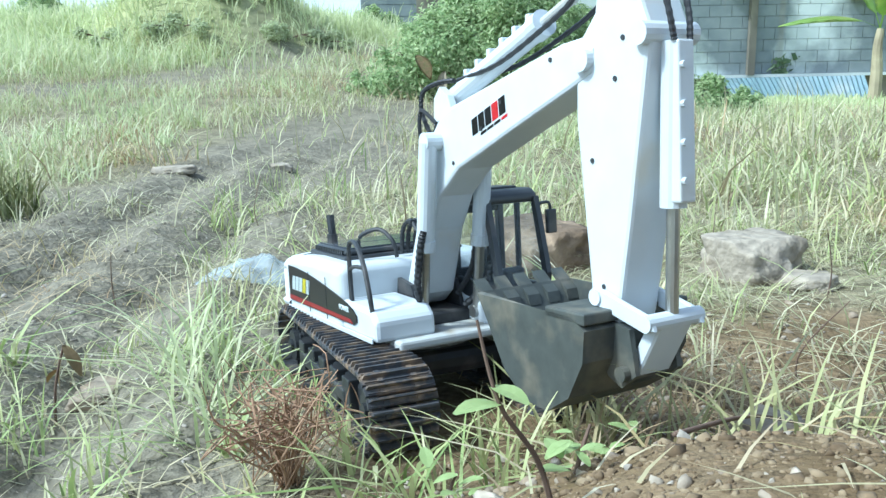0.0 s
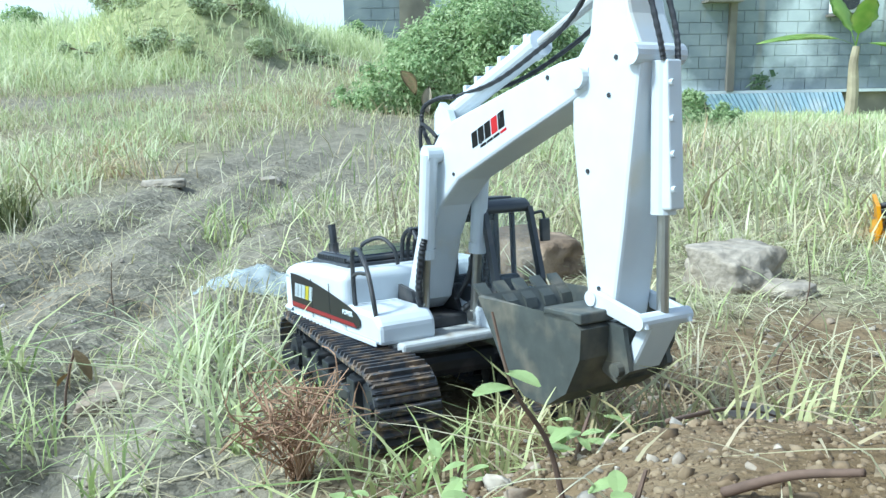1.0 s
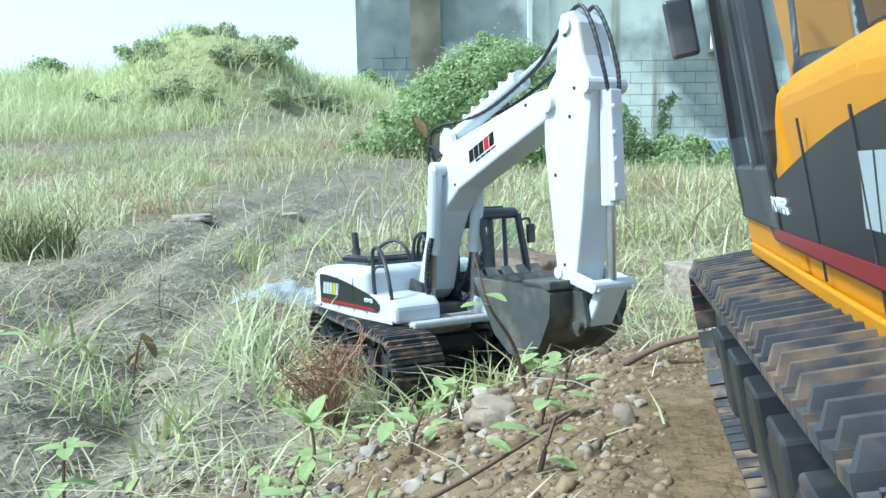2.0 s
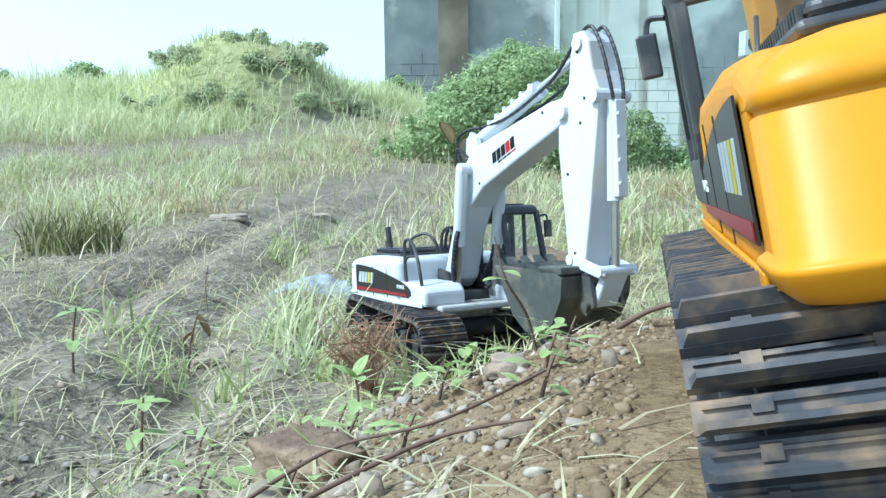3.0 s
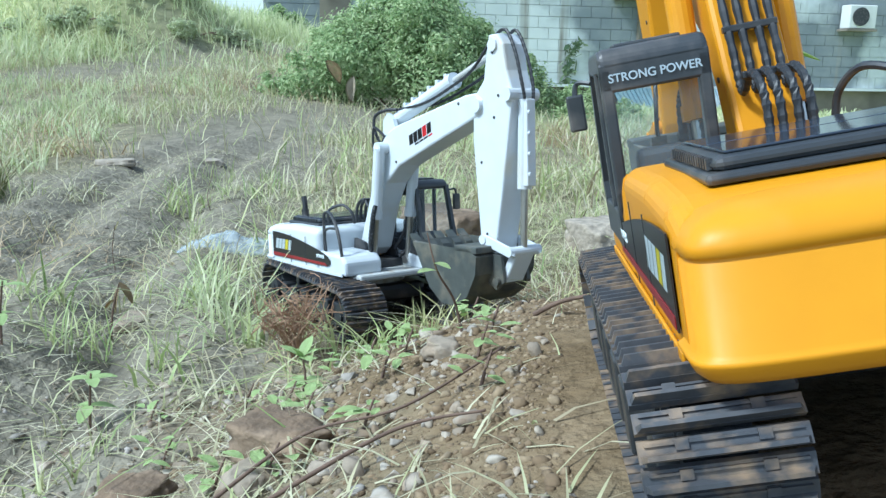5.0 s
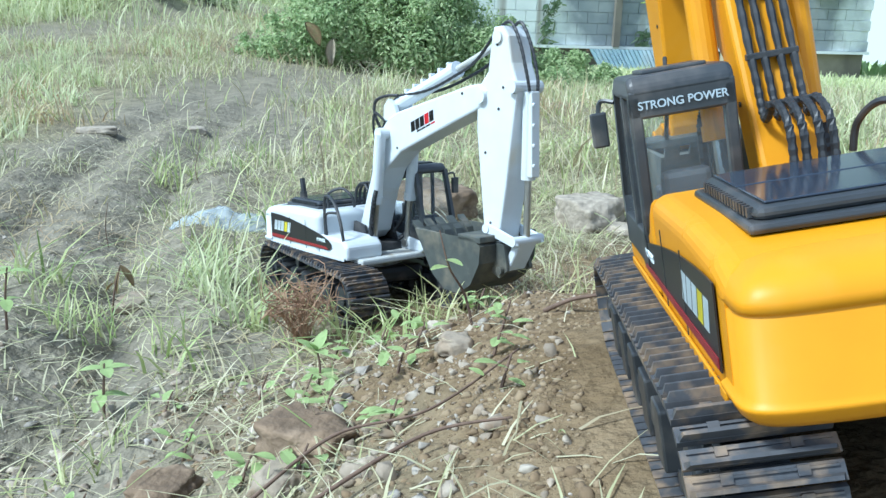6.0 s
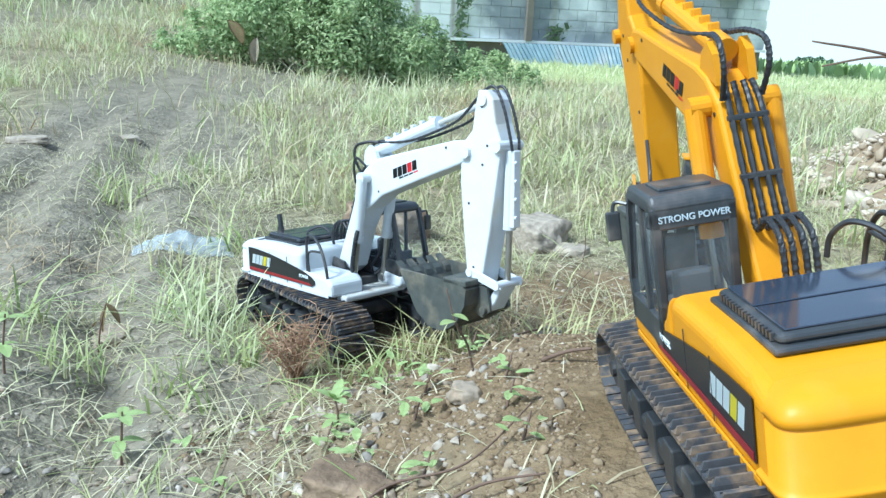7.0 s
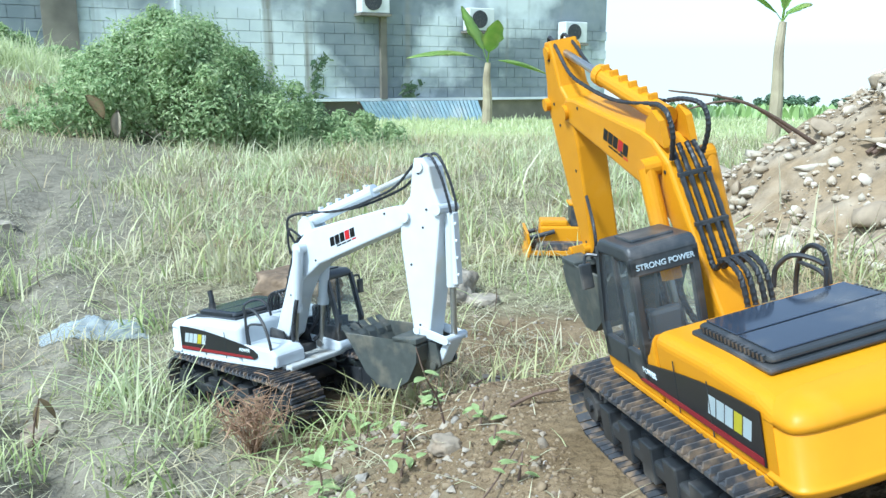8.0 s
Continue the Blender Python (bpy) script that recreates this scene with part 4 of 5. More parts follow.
    h = (rng.gamma(5.0, 0.025, len(x)) + 0.05) * np.clip(r / 9, 0.8, 1.5) * (1 - 0.62 * step(4, 16, bearing(x, y))) * (1 - 0.5 * step(1.3, 0.5, np.hypot(x - MOUND[0], y - MOUND[1])))
    strips("hill_grass", x, y, land(x, y) - 0.01, h, 0.005 + 0.0011 * r, rng.gamma(2.0, 0.30, len(x)), GRASS_HILL, "tall pale green grass on the rise", "grass", 10)
    x, y, rng = scatter(80000, 4.0, 10.5, 11, -58, 14, power=1.4)
    keep = rng.uniform(0, 1, len(x)) < (1 - 0.95 * bare(x, y)) * lush(x, y) * np.clip(0.7 + 0.6 * ground_noise(x, y, 1.2, 36), 0.2, 1)
    x, y = x[keep], y[keep]
    strips("hill_grass", x, y, land(x, y) - 0.01, (rng.gamma(4.0, 0.030, len(x)) + 0.04) * (1 - 0.5 * step(1.2, 0.4, np.hypot(x - MOUND[0], y - MOUND[1]))), 0.004 + 0.0008 * np.hypot(x, y), rng.gamma(2.0, 0.32, len(x)), GRASS_HILL, "thick pale green grass over the mound", "grass", 12)


field()


def grass_tuft(name, label, x, y, count, height, spread, material, seed, lean=0.6, width=0.003):
    rng = np.random.default_rng(seed)
    n = count
    a, r = rng.uniform(0, 2 * math.pi, n), spread * np.sqrt(rng.uniform(0, 1, n))
    px, py = x + r * np.cos(a), y + r * np.sin(a)
    h = height * rng.uniform(0.35, 1.0, n)
    ob = strips(name, px, py, land(px, py) - 0.002, h, np.full(n, width), rng.gamma(2.5, lean / 2.5, n), material, label, "grass tuft", seed + 50)
    ob["kind"] = "thing"
    return tagged(ob, group="grass tufts")


TUFTS = [(0.06, -0.26, 70, 0.080, 0.05, 1), (0.14, -0.20, 70, 0.085, 0.05, 0), (0.22, -0.28, 80, 0.085, 0.06, 0), (-0.02, -0.25, 60, 0.075, 0.04, 1), (0.30, -0.30, 80, 0.09, 0.06, 1), (0.16, -0.10, 60, 0.08, 0.05, 0), (-0.30, 0.22, 60, 0.075, 0.07, 0), (-0.22, 0.20, 60, 0.07, 0.06, 0),
         (-0.50, 0.10, 40, 0.07, 0.06, 0), (-0.42, -0.05, 40, 0.06, 0.05, 1), (-0.55, 0.50, 50, 0.08, 0.07, 0), (-0.36, -0.30, 50, 0.05, 0.05, 0), (-0.70, 0.75, 60, 0.09, 0.08, 0), (-0.25, 0.85, 70, 0.09, 0.08, 0),
         (-0.20, -0.02, 60, 0.085, 0.035, 1), (-0.16, -0.12, 70, 0.080, 0.04, 1), (-0.12, -0.22, 60, 0.075, 0.035, 1), (-0.06, -0.30, 55, 0.080, 0.04, 1), (0.10, -0.36, 45, 0.085, 0.04, 1), (-0.24, 0.10, 45, 0.085, 0.04, 1),
         (0.02, -0.33, 40, 0.070, 0.03, 0), (0.20, -0.22, 60, 0.085, 0.05, 0), (0.30, -0.08, 60, 0.09, 0.05, 0), (0.24, 0.04, 50, 0.08, 0.05, 0), (-0.33, 0.05, 35, 0.08, 0.03, 1), (-0.28, -0.22, 30, 0.06, 0.03, 1),
         (-0.35, 0.44, 45, 0.11, 0.05, 1), (-0.34, 1.10, 50, 0.12, 0.06, 1), (-0.10, 2.10, 40, 0.14, 0.05, 1), (-0.62, 0.25, 35, 0.10, 0.04, 1), (-0.62, -0.05, 30, 0.09, 0.035, 1), (-0.45, -0.32, 30, 0.08, 0.03, 1),
         (-0.06, 0.75, 60, 0.10, 0.08, 0), (0.16, 0.55, 60, 0.10, 0.08, 0), (0.40, 0.35, 60, 0.10, 0.07, 0), (-0.36, -0.15, 40, 0.07, 0.03, 1), (-0.22, -0.36, 45, 0.06, 0.035, 0), (-0.30, -0.45, 35, 0.06, 0.03, 1), (0.36, -0.22, 50, 0.085, 0.05, 1)]
for i, (x, y, c, h, sp, g) in enumerate(TUFTS):
    grass_tuft("grass_tuft", "loose tuft of pale green grass blades" if g else "dry bent tuft of straw-coloured grass", x, y, int(c * 0.8), h * 0.72, sp * 1.15, GRASS_GREEN if g else GRASS_DRY, 100 + i, 0.9 if g else 1.3, 0.0020)
for i, (x, y, c, h) in enumerate([(-0.225, -0.10, 44, 0.105), (-0.255, -0.04, 34, 0.10), (-0.205, -0.19, 24, 0.085), (0.03, -0.24, 26, 0.080), (-0.435, -0.01, 24, 0.095), (-0.17, 0.28, 34, 0.090), (-0.205, -0.19, 18, 0.060), (-0.35, 0.66, 34, 0.10), (-0.11, -0.30, 22, 0.055), (-0.26, -0.29, 16, 0.055)]):
    grass_tuft("grass_tuft", "loose tuft of broad pale green grass blades", x, y, c, h, 0.035, GRASS_HILL if i < 3 else GRASS_GREEN, 200 + i, 0.9, 0.0026 if i < 3 else 0.0034)
random.seed(77)
for i in range(18):
    x, y = random.uniform(-0.62, -0.16), random.uniform(-0.30, 1.1)
    g = i % 3 == 0
    grass_tuft("grass_tuft", "sparse pale green grass tuft on dirt" if g else "sparse flattened straw tuft on dirt", x, y, random.randint(16, 34), random.uniform(0.035, 0.065), random.uniform(0.02, 0.05), GRASS_GREEN if g else GRASS_DRY, 240 + i, 0.9 if g else 1.6, 0.0022)
grass_tuft("grass_clump", "dense olive grass clump on bare dirt", -0.82, 0.80, 620, 0.115, 0.095, mat("olive_grass", (0.2, 0.22, 0.08), 0.6, island=[(0.13, 0.16, 0.05), (0.22, 0.24, 0.09), (0.35, 0.33, 0.16)]), 300, 0.6, 0.0032)


# ---- bushes and weeds ----
def leaf_cloud(centres, radii, count, size, rng, flat=0.5):
    """Triangles of many small leaves over lumpy balls: arrays for one mesh."""
    c = np.array(centres)
    r = np.array(radii)
    w = r ** 2 / (r ** 2).sum()
    k = rng.choice(len(r), count, p=w)
    d = rng.normal(0, 1, (count, 3))
    d /= np.linalg.norm(d, axis=1)[:, None]
    rad = r[k] * (0.55 + 0.55 * rng.uniform(0, 1, count) ** 0.8)
    p = c[k] + d * rad[:, None] * (1, 1, 0.9)
    p += rng.normal(0, 0.10, (count, 3)) * r[k][:, None]
    nrm = d + rng.normal(0, flat, (count, 3)) + (0, 0, 0.3)
    nrm /= np.linalg.norm(nrm, axis=1)[:, None]
    a = np.cross(nrm, rng.normal(0, 1, (count, 3)))
    a /= np.linalg.norm(a, axis=1)[:, None]
    b = np.cross(nrm, a)
    s = size * rng.uniform(0.6, 1.4, count)[:, None]
    co = np.stack([p - a * s, p - b * s * 0.42 + nrm * s * 0.1, p + a * s - nrm * s * 0.25, p + b * s * 0.42 + nrm * s * 0.1], 1)
    tri = np.array([(0, 1, 2), (0, 2, 3)], np.int32)
    idx = (tri[None] + (np.arange(count, dtype=np.int32) * 4)[:, None, None]).reshape(-1)
    return co.reshape(-1, 3), idx


def bush(name, label, x, y, lumps, count, size, seed, material=None, category="bush"):
    """Lumps: (dx, dy, height of the ball's middle, radius)."""
    rng = np.random.default_rng(seed)
    thing = tagged(new(name), label, category, "bushes")
    z = spot_z(x, y)
    thing.location = (x, y, z)
    cloud = list(lumps)
    for a, b, c, r in lumps:
        for k in range(7):
            d = rng.normal(0, 1, 3)
            d /= np.linalg.norm(d)
            q = r * rng.uniform(0.85, 1.12)
            cloud.append((a + d[0] * q, b + d[1] * q, c + abs(d[2]) * q * 0.9, r * rng.uniform(0.16, 0.34)))
    co, idx = leaf_cloud([(a, b, c) for a, b, c, r in cloud], [r for a, b, c, r in cloud], count, size, rng)
    ob = fast_mesh("foliage", co, idx, material or BUSH_LEAF, "", "")
    ob.parent = thing
    ob["kind"] = ""
    del ob["kind"]
    bm = bmesh.new()
    for a, b, c, r in lumps:
        for k in range(3):
            e = Vector((a, b, c)) + Vector(rng.normal(0, 0.4 * r, 3))
            tube(bm, [(a * 0.4, b * 0.4, -0.03), (a * 0.7, b * 0.7, c * 0.4), tuple(e)], (0.012 * r + 0.004, 0.003), 5, 4)
    part("stems", bm, TWIG, thing)
    return thing


random.seed(5)
lumps = [(-0.75, -0.1, 0.22, 0.28), (-0.45, -0.1, 0.42, 0.38), (0.0, 0.0, 0.58, 0.48), (0.40, 0.1, 0.42, 0.36), (0.1, -0.35, 0.30, 0.34), (0.75, 0.0, 0.22, 0.28), (-0.25, 0.1, 0.78, 0.28), (0.10, 0.15, 0.86, 0.24),
         (0.55, -0.35, 0.16, 0.24), (-1.05, 0.1, 0.10, 0.18), (-0.1, 0.1, 0.96, 0.18), (-0.55, 0.1, 0.62, 0.18), (0.35, -0.1, 0.70, 0.16), (-0.05, -0.3, 0.62, 0.2)]
bush("thorn_bush", "dense sprawling dark green bush at the field's edge", 0.62, 3.95, [(0.80 * a, 0.85 * b, 0.66 * c, 0.74 * r) for a, b, c, r in lumps], 60000, 0.014, 11)
bush("thorn_bush", "low green creeper bush under the wall", 1.35, 3.95, [(0, 0, 0.08, 0.20), (0.34, 0, 0.05, 0.17), (-0.34, -0.1, 0.13, 0.24), (0.66, 0.1, 0.02, 0.12), (0.15, -0.3, 0.02, 0.13)], 16000, 0.014, 12)
MOUND_LEAF = mat("mound_leaf", (0.3, 0.35, 0.2), 0.6, island=[(0.34, 0.40, 0.22), (0.50, 0.56, 0.33), (0.60, 0.64, 0.42), (0.42, 0.46, 0.28)], spec=0.2, thin=0.45)
for i, (dx, dy, r, lb) in enumerate([(-0.52, -0.10, 0.17, "grey-green shrub on the earth mound"), (0.40, -0.28, 0.15, "dark green shrub hanging on the mound"), (-0.10, -0.05, 0.13, "low leafy shrub on the mound top"), (0.30, 0.05, 0.12, "low leafy shrub on the mound top"),
                                     (0.55, -0.55, 0.14, "dark green shrub hanging on the mound"), (-0.20, -0.62, 0.13, "grey-green shrub on the earth mound"), (0.10, -0.45, 0.11, "low leafy shrub on the mound's flank"), (-0.65, -0.55, 0.13, "grey-green shrub on the earth mound"), (0.85, -0.35, 0.13, "low leafy shrub on the mound's flank")]):
    random.seed(130 + i)
    bush("mound_shrub", lb, MOUND[0] + dx, MOUND[1] + dy, [(0, 0, -0.03, r * 0.7)] + [(random.uniform(-0.32, 0.32), random.uniform(-0.2, 0.2), random.uniform(-0.09, 0.02), r * random.uniform(0.3, 0.65)) for k in range(7)], 4200, 0.013, 140 + i, MOUND_LEAF)
for i, (bx, by, r) in enumerate([(0.35, 9.5, 0.18), (1.0, 9.8, 0.16), (1.9, 10.4, 0.2), (2.6, 11.0, 0.16), (-3.6, 8.2, 0.22), (-5.2, 9.0, 0.28), (-0.2, 9.0, 0.2), (0.7, 9.9, 0.14)]):
    bush("ridge_shrub", "round green shrub on the far rise", bx, by, [(0, 0, r * 0.5, r), (r, 0, r * 0.3, r * 0.7), (-r, 0.1, r * 0.3, r * 0.6)], 2600, 0.024, 20 + i)


def dry_leaf(name, label, m, size, curl, material=None):
    bm = bmesh.new()
    rows = []
    for i in range(9):
        t = i / 8
        w = size * 0.30 * math.sin(math.pi * min(1, t * 0.96 + 0.03)) ** 0.8
        row = []
        for k in (-1, -0.5, 0, 0.5, 1):
            row.append(bm.verts.new((k * w * math.cos(curl * k * 0.8), size * t, abs(math.sin(curl * k)) * w + 0.25 * size * math.sin(t * 2.2) * curl * 0.3)))
        rows.append(row)
    for r0, r1 in zip(rows, rows[1:]):
        for k in range(4):
            bm.faces.new((r0[k], r0[k + 1], r1[k + 1], r1[k]))
    bmesh.ops.solidify(bm, geom=list(bm.faces), thickness=0.0006 * max(1, size / 0.06))
    ob = tag_new(name, bm, material or DEAD_LEAF, None, label, True, m)
    return tagged(ob, category="dead leaf")


def stem_plant(name, label, x, y, stem, r, leaves, leaf_mat, category="plant", stem_mat=None):
    """A stem through points over its foot, with leaves (where, turn, tilt, size)."""
    z = spot_z(x, y)
    thing = tagged(new(name), label, category)
    thing.location = (x, y, z)
    bm = bmesh.new()
    tube(bm, stem, r, 6, 6)
    part("stem", bm, stem_mat or TWIG, thing)
    for (px, py, pz), turn, tilt, size in leaves:
        bm = bmesh.new()
        rows = []
        for i in range(6):
            t = i / 5
            w = size * (0.20 if leaf_mat is DEAD_LEAF else 0.28) * math.sin(math.pi * (0.06 + 0.9 * t)) ** 0.8
            rows.append([bm.verts.new((k * w, size * t, 0.12 * abs(k) * w - 0.3 * size * t * t)) for k in (-1, 0, 1)])
        for r0, r1 in zip(rows, rows[1:]):
            for k in range(2):
                bm.faces.new((r0[k], r0[k + 1], r1[k + 1], r1[k]))
        bmesh.ops.solidify(bm, geom=list(bm.faces), thickness=0.0004)
        ob = part("leaf", bm, leaf_mat, thing)
        ob.matrix_basis = Matrix.Translation((px, py, pz)) @ pose(0, 0, 0, tilt, 0, turn)
    return thing


stem_plant("dead_stalk", "dry stalk with one curled brown leaf", -0.345, -0.10, [(0, 0, -0.01), (0.004, 0, 0.03), (0.012, 0.004, 0.062)], (0.0012, 0.0008),
           [((0.012, 0.004, 0.062), 235, -35, 0.026), ((0.012, 0.004, 0.058), 120, -62, 0.028), ((0.008, 0.002, 0.045), 60, -25, 0.020)], DEAD_LEAF)
stem_plant("green_weed", "low broad-leaved green weed in rubble", -0.15, -0.455, [(0, 0, -0.01), (0.004, 0.002, 0.015), (0.002, 0.006, 0.032)], (0.0012, 0.0007),
           [((0.002, 0.005, 0.030), a, 25 + 18 * (i % 3), 0.012 + 0.004 * (i % 2)) for i, a in enumerate((10, 75, 140, 200, 260, 320))] + [((0.004, 0.002, 0.014), a, 10, 0.015) for a in (40, 120, 230, 300)], WEED_LEAF)
stem_plant("green_weed", "small green weed with round leaves", -0.31, -0.36, [(0, 0, -0.01), (0.002, 0.0, 0.025), (0.004, 0.002, 0.05)], (0.0014, 0.0008),
           [((0.004, 0.002, 0.046), a, 15, 0.018) for a in (0, 90, 200, 280)] + [((0.002, 0, 0.025), a, 0, 0.02) for a in (50, 170, 290)], WEED_LEAF)
stem_plant("green_weed", "small green weed with round leaves", -0.42, -0.20, [(0, 0, -0.01), (0.002, 0.0, 0.03), (0.006, 0.002, 0.06)], (0.0014, 0.0008),
           [((0.006, 0.002, 0.056), a, 15, 0.02) for a in (30, 150, 270)] + [((0.002, 0, 0.03), a, 0, 0.02) for a in (80, 200, 320)], WEED_LEAF)
stem_plant("twig_plant", "bare brown twig with a few green leaves", -0.035, -0.46, [(0, 0, -0.02), (-0.008, 0.004, 0.02), (-0.022, 0.0, 0.045), (-0.028, 0.006, 0.07)], (0.0012, 0.0005),
           [((-0.022, 0, 0.045), 120, 20, 0.016), ((-0.024, 0.002, 0.05), 220, 10, 0.014), ((-0.008, 0.004, 0.02), 300, 0, 0.012)], WEED_LEAF)
for i, (x, y, n) in enumerate([(-0.10, -0.50, 7), (-0.05, -0.55, 6), (-0.16, -0.47, 7), (-0.20, -0.56, 6), (-0.02, -0.40, 7), (-0.24, -0.48, 6), (-0.10, -0.41, 6), (0.02, -0.34, 6), (-0.06, -0.60, 6), (-0.12, -0.585, 7), (-0.15, -0.52, 5), (-0.08, -0.46, 6), (-0.19, -0.42, 6), (-0.13, -0.36, 7), (-0.26, -0.40, 5), (-0.03, -0.50, 5), (-0.17, -0.60, 6), (-0.23, -0.62, 5), (-0.30, -0.52, 5), (-0.07, -0.36, 5)]):
    random.seed(40 + i)
    stem_plant("green_weed", "creeping pale green weed between the stones", x, y, [(0, 0, -0.005), (0.004, 0.002, 0.010), (0.008, 0.006, 0.018)], (0.0012, 0.0006),
               [((random.uniform(-0.01, 0.014), random.uniform(-0.01, 0.014), random.uniform(0.006, 0.018)), random.uniform(0, 360), random.uniform(-5, 45), random.uniform(0.007, 0.014)) for k in range(n)], WEED_LEAF)


def dead_bush(x, y, h, seed):
    rng = np.random.default_rng(seed)
    thing = tagged(new("dead_bush"), "small dead reddish-brown twiggy plant", "dead plant")
    thing.location = (x, y, spot_z(x, y))
    for k in range(46):
        bm = bmesh.new()
        a, l = rng.uniform(0, 2 * math.pi), h * rng.uniform(0.5, 1.0)
        s = rng.uniform(0.15, 0.8)
        e = (l * s * math.cos(a), l * s * math.sin(a), l * (1 - 0.35 * s))
        mid = (e[0] * 0.4 + rng.normal(0, 0.004), e[1] * 0.4 + rng.normal(0, 0.004), e[2] * 0.55)
        tube(bm, [(rng.normal(0, 0.006), rng.normal(0, 0.006), -0.005), mid, e], (0.0007, 0.0003), 4, 3)
        for j in range(3):
            t = rng.uniform(0.4, 0.95)
            q = Vector(mid).lerp(Vector(e), t)
            tube(bm, [q, q + Vector(rng.normal(0, 0.008, 3)) + Vector((0, 0, 0.004)), q + Vector(rng.normal(0, 0.012, 3)) + Vector((0, 0, 0.008))], (0.0006, 0.0003), 3, 2)
        part("twig", bm, RED_TWIG, thing)


dead_bush(-0.150, -0.265, 0.065, 62)


def branch(name, label, pts, r):
    bm = bmesh.new()
    tube(bm, [(x, y, spot_z(x, y) + up) for x, y, up in pts], r, 6, 8)
    return tagged(tag_new(name, bm, TWIG, None, label, True), category="twig")


branch("dry_twig", "long thin bent twig lying over rubble", [(-0.20, -0.63, 0.012), (-0.15, -0.60, 0.016), (-0.10, -0.61, 0.013), (-0.04, -0.57, 0.008)], (0.0011, 0.0006))
branch("dry_twig", "thin dry twig on the soil", [(-0.17, -0.66, 0.008), (-0.11, -0.64, 0.012), (-0.07, -0.655, 0.008)], (0.0012, 0.0007))
branch("dry_twig", "short dark stick in the soil", [(0.000, -0.50, 0.002), (0.012, -0.515, 0.010), (0.024, -0.53, 0.014)], (0.0017, 0.0012))
branch("dry_twig", "thin pale twig across stones", [(0.02, -0.40, 0.004), (0.08, -0.34, 0.014), (0.14, -0.28, 0.010)], (0.0012, 0.0007))
for i, (x, y) in enumerate([(-0.62, -0.12), (-0.40, 0.22), (-0.30, 0.62), (0.30, 0.25), (0.46, 0.60), (-0.9, 0.8), (0.22, -0.12), (0.36, 0.10)]):
    random.seed(70 + i)
    branch("dry_stalk", "single tall dry grass stalk", [(x, y, -0.005), (x + random.uniform(-0.006, 0.006), y, 0.03), (x + random.uniform(-0.03, 0.03), y + random.uniform(-0.02, 0.02), 0.075)], (0.0010, 0.0004))


# ---- stones, clods, heap ----
def rock(name, label, x, y, size, material, seed, sink=0.3, category="rock"):
    """A lumpy stone of a given (length, depth, height)."""
    bm = bmesh.new()
    bmesh.ops.create_icosphere(bm, subdivisions=4, radius=1)
    noise.seed_set(seed)
    for v in bm.verts:
        p = v.co.copy()
        n = noise.noise(p * 1.1 + Vector((seed, 0, 0))) * 0.38 + abs(noise.noise(p * 2.3 + Vector((0, seed, 0)))) * 0.34 + noise.noise(p * 6.0) * 0.10 + noise.noise(p * 15.0) * 0.05
        f = 1 + n
        # flattened faces
        q = p * f
        q.x = max(-0.82, min(0.82, q.x))
        v.co = Vector((q.x * size[0], q.y * size[1], max(-0.6, min(0.75, q.z)) * size[2]))
    ob = tag_new(name, bm, material, None, label, True)
    ob.location = (x, y, spot_z(x, y) + size[2] * (0.6 - sink))
    ob.rotation_euler = (0, 0, seed * 1.7)
    return tagged(ob, category=category)


rock("rock", "large brown sandstone rock lying in dry grass", 0.10, 0.33, (0.085, 0.06, 0.046), BROWN_ROCK, 3)
rock("rock", "large pale weathered boulder at the soil's edge", 0.335, 0.225, (0.062, 0.05, 0.046), PALE_ROCK, 4)
rock("rock", "pale stone beside the soil bank", 0.37, 0.15, (0.030, 0.026, 0.017), PALE_ROCK, 5, 0.45)
rock("rock", "dark grey stone on soil", 0.115, -0.285, (0.022, 0.019, 0.015), STONE, 6)
rock("rock", "flat tan stone by the path", -0.160, -0.565, (0.036, 0.022, 0.016), BROWN_ROCK, 7)
rock("rock", "pale broken stone by the path", -0.178, -0.600, (0.018, 0.013, 0.010), STONE, 8)
rock("rock", "brown soil lump by the path", -0.245, -0.535, (0.024, 0.018, 0.012), BROWN_ROCK, 9)
rock("rock", "pale grey half-buried stone", -0.06, -0.50, (0.014, 0.012, 0.009), STONE, 10)
rock("rock", "grey half-buried stone in dirt", -0.33, -0.04, (0.030, 0.020, 0.008), STONE, 12)
rock("rock", "flat pale stone on the dirt track", -0.60, 1.30, (0.06, 0.035, 0.014), PALE_ROCK, 13, 0.75)
rock("rock", "flat pale stone on the dirt track", -0.36, 1.36, (0.05, 0.03, 0.012), PALE_ROCK, 14, 0.75)


def pebble_shape(seed, sub=2):
    bm = bmesh.new()
    bmesh.ops.create_icosphere(bm, subdivisions=sub, radius=1)
    noise.seed_set(seed)
    co = np.array([v.co * (1 + 0.55 * noise.noise(v.co * 1.3 + Vector((seed * 3.1, 0, 0))) + 0.42 * noise.noise(v.co * 3.1)) for v in bm.verts])
    cut = np.random.default_rng(seed + 500)
    for k in range(13):
        d = cut.normal(0, 1, 3)
        d /= np.linalg.norm(d)
        over = np.maximum(co @ d - cut.uniform(0.34, 0.66), 0)
        co = co - over[:, None] * d
    bm.verts.index_update()
    tri = np.array([[v.index for v in f.verts] for f in bm.faces], np.int32)
    bm.free()
    return co, tri


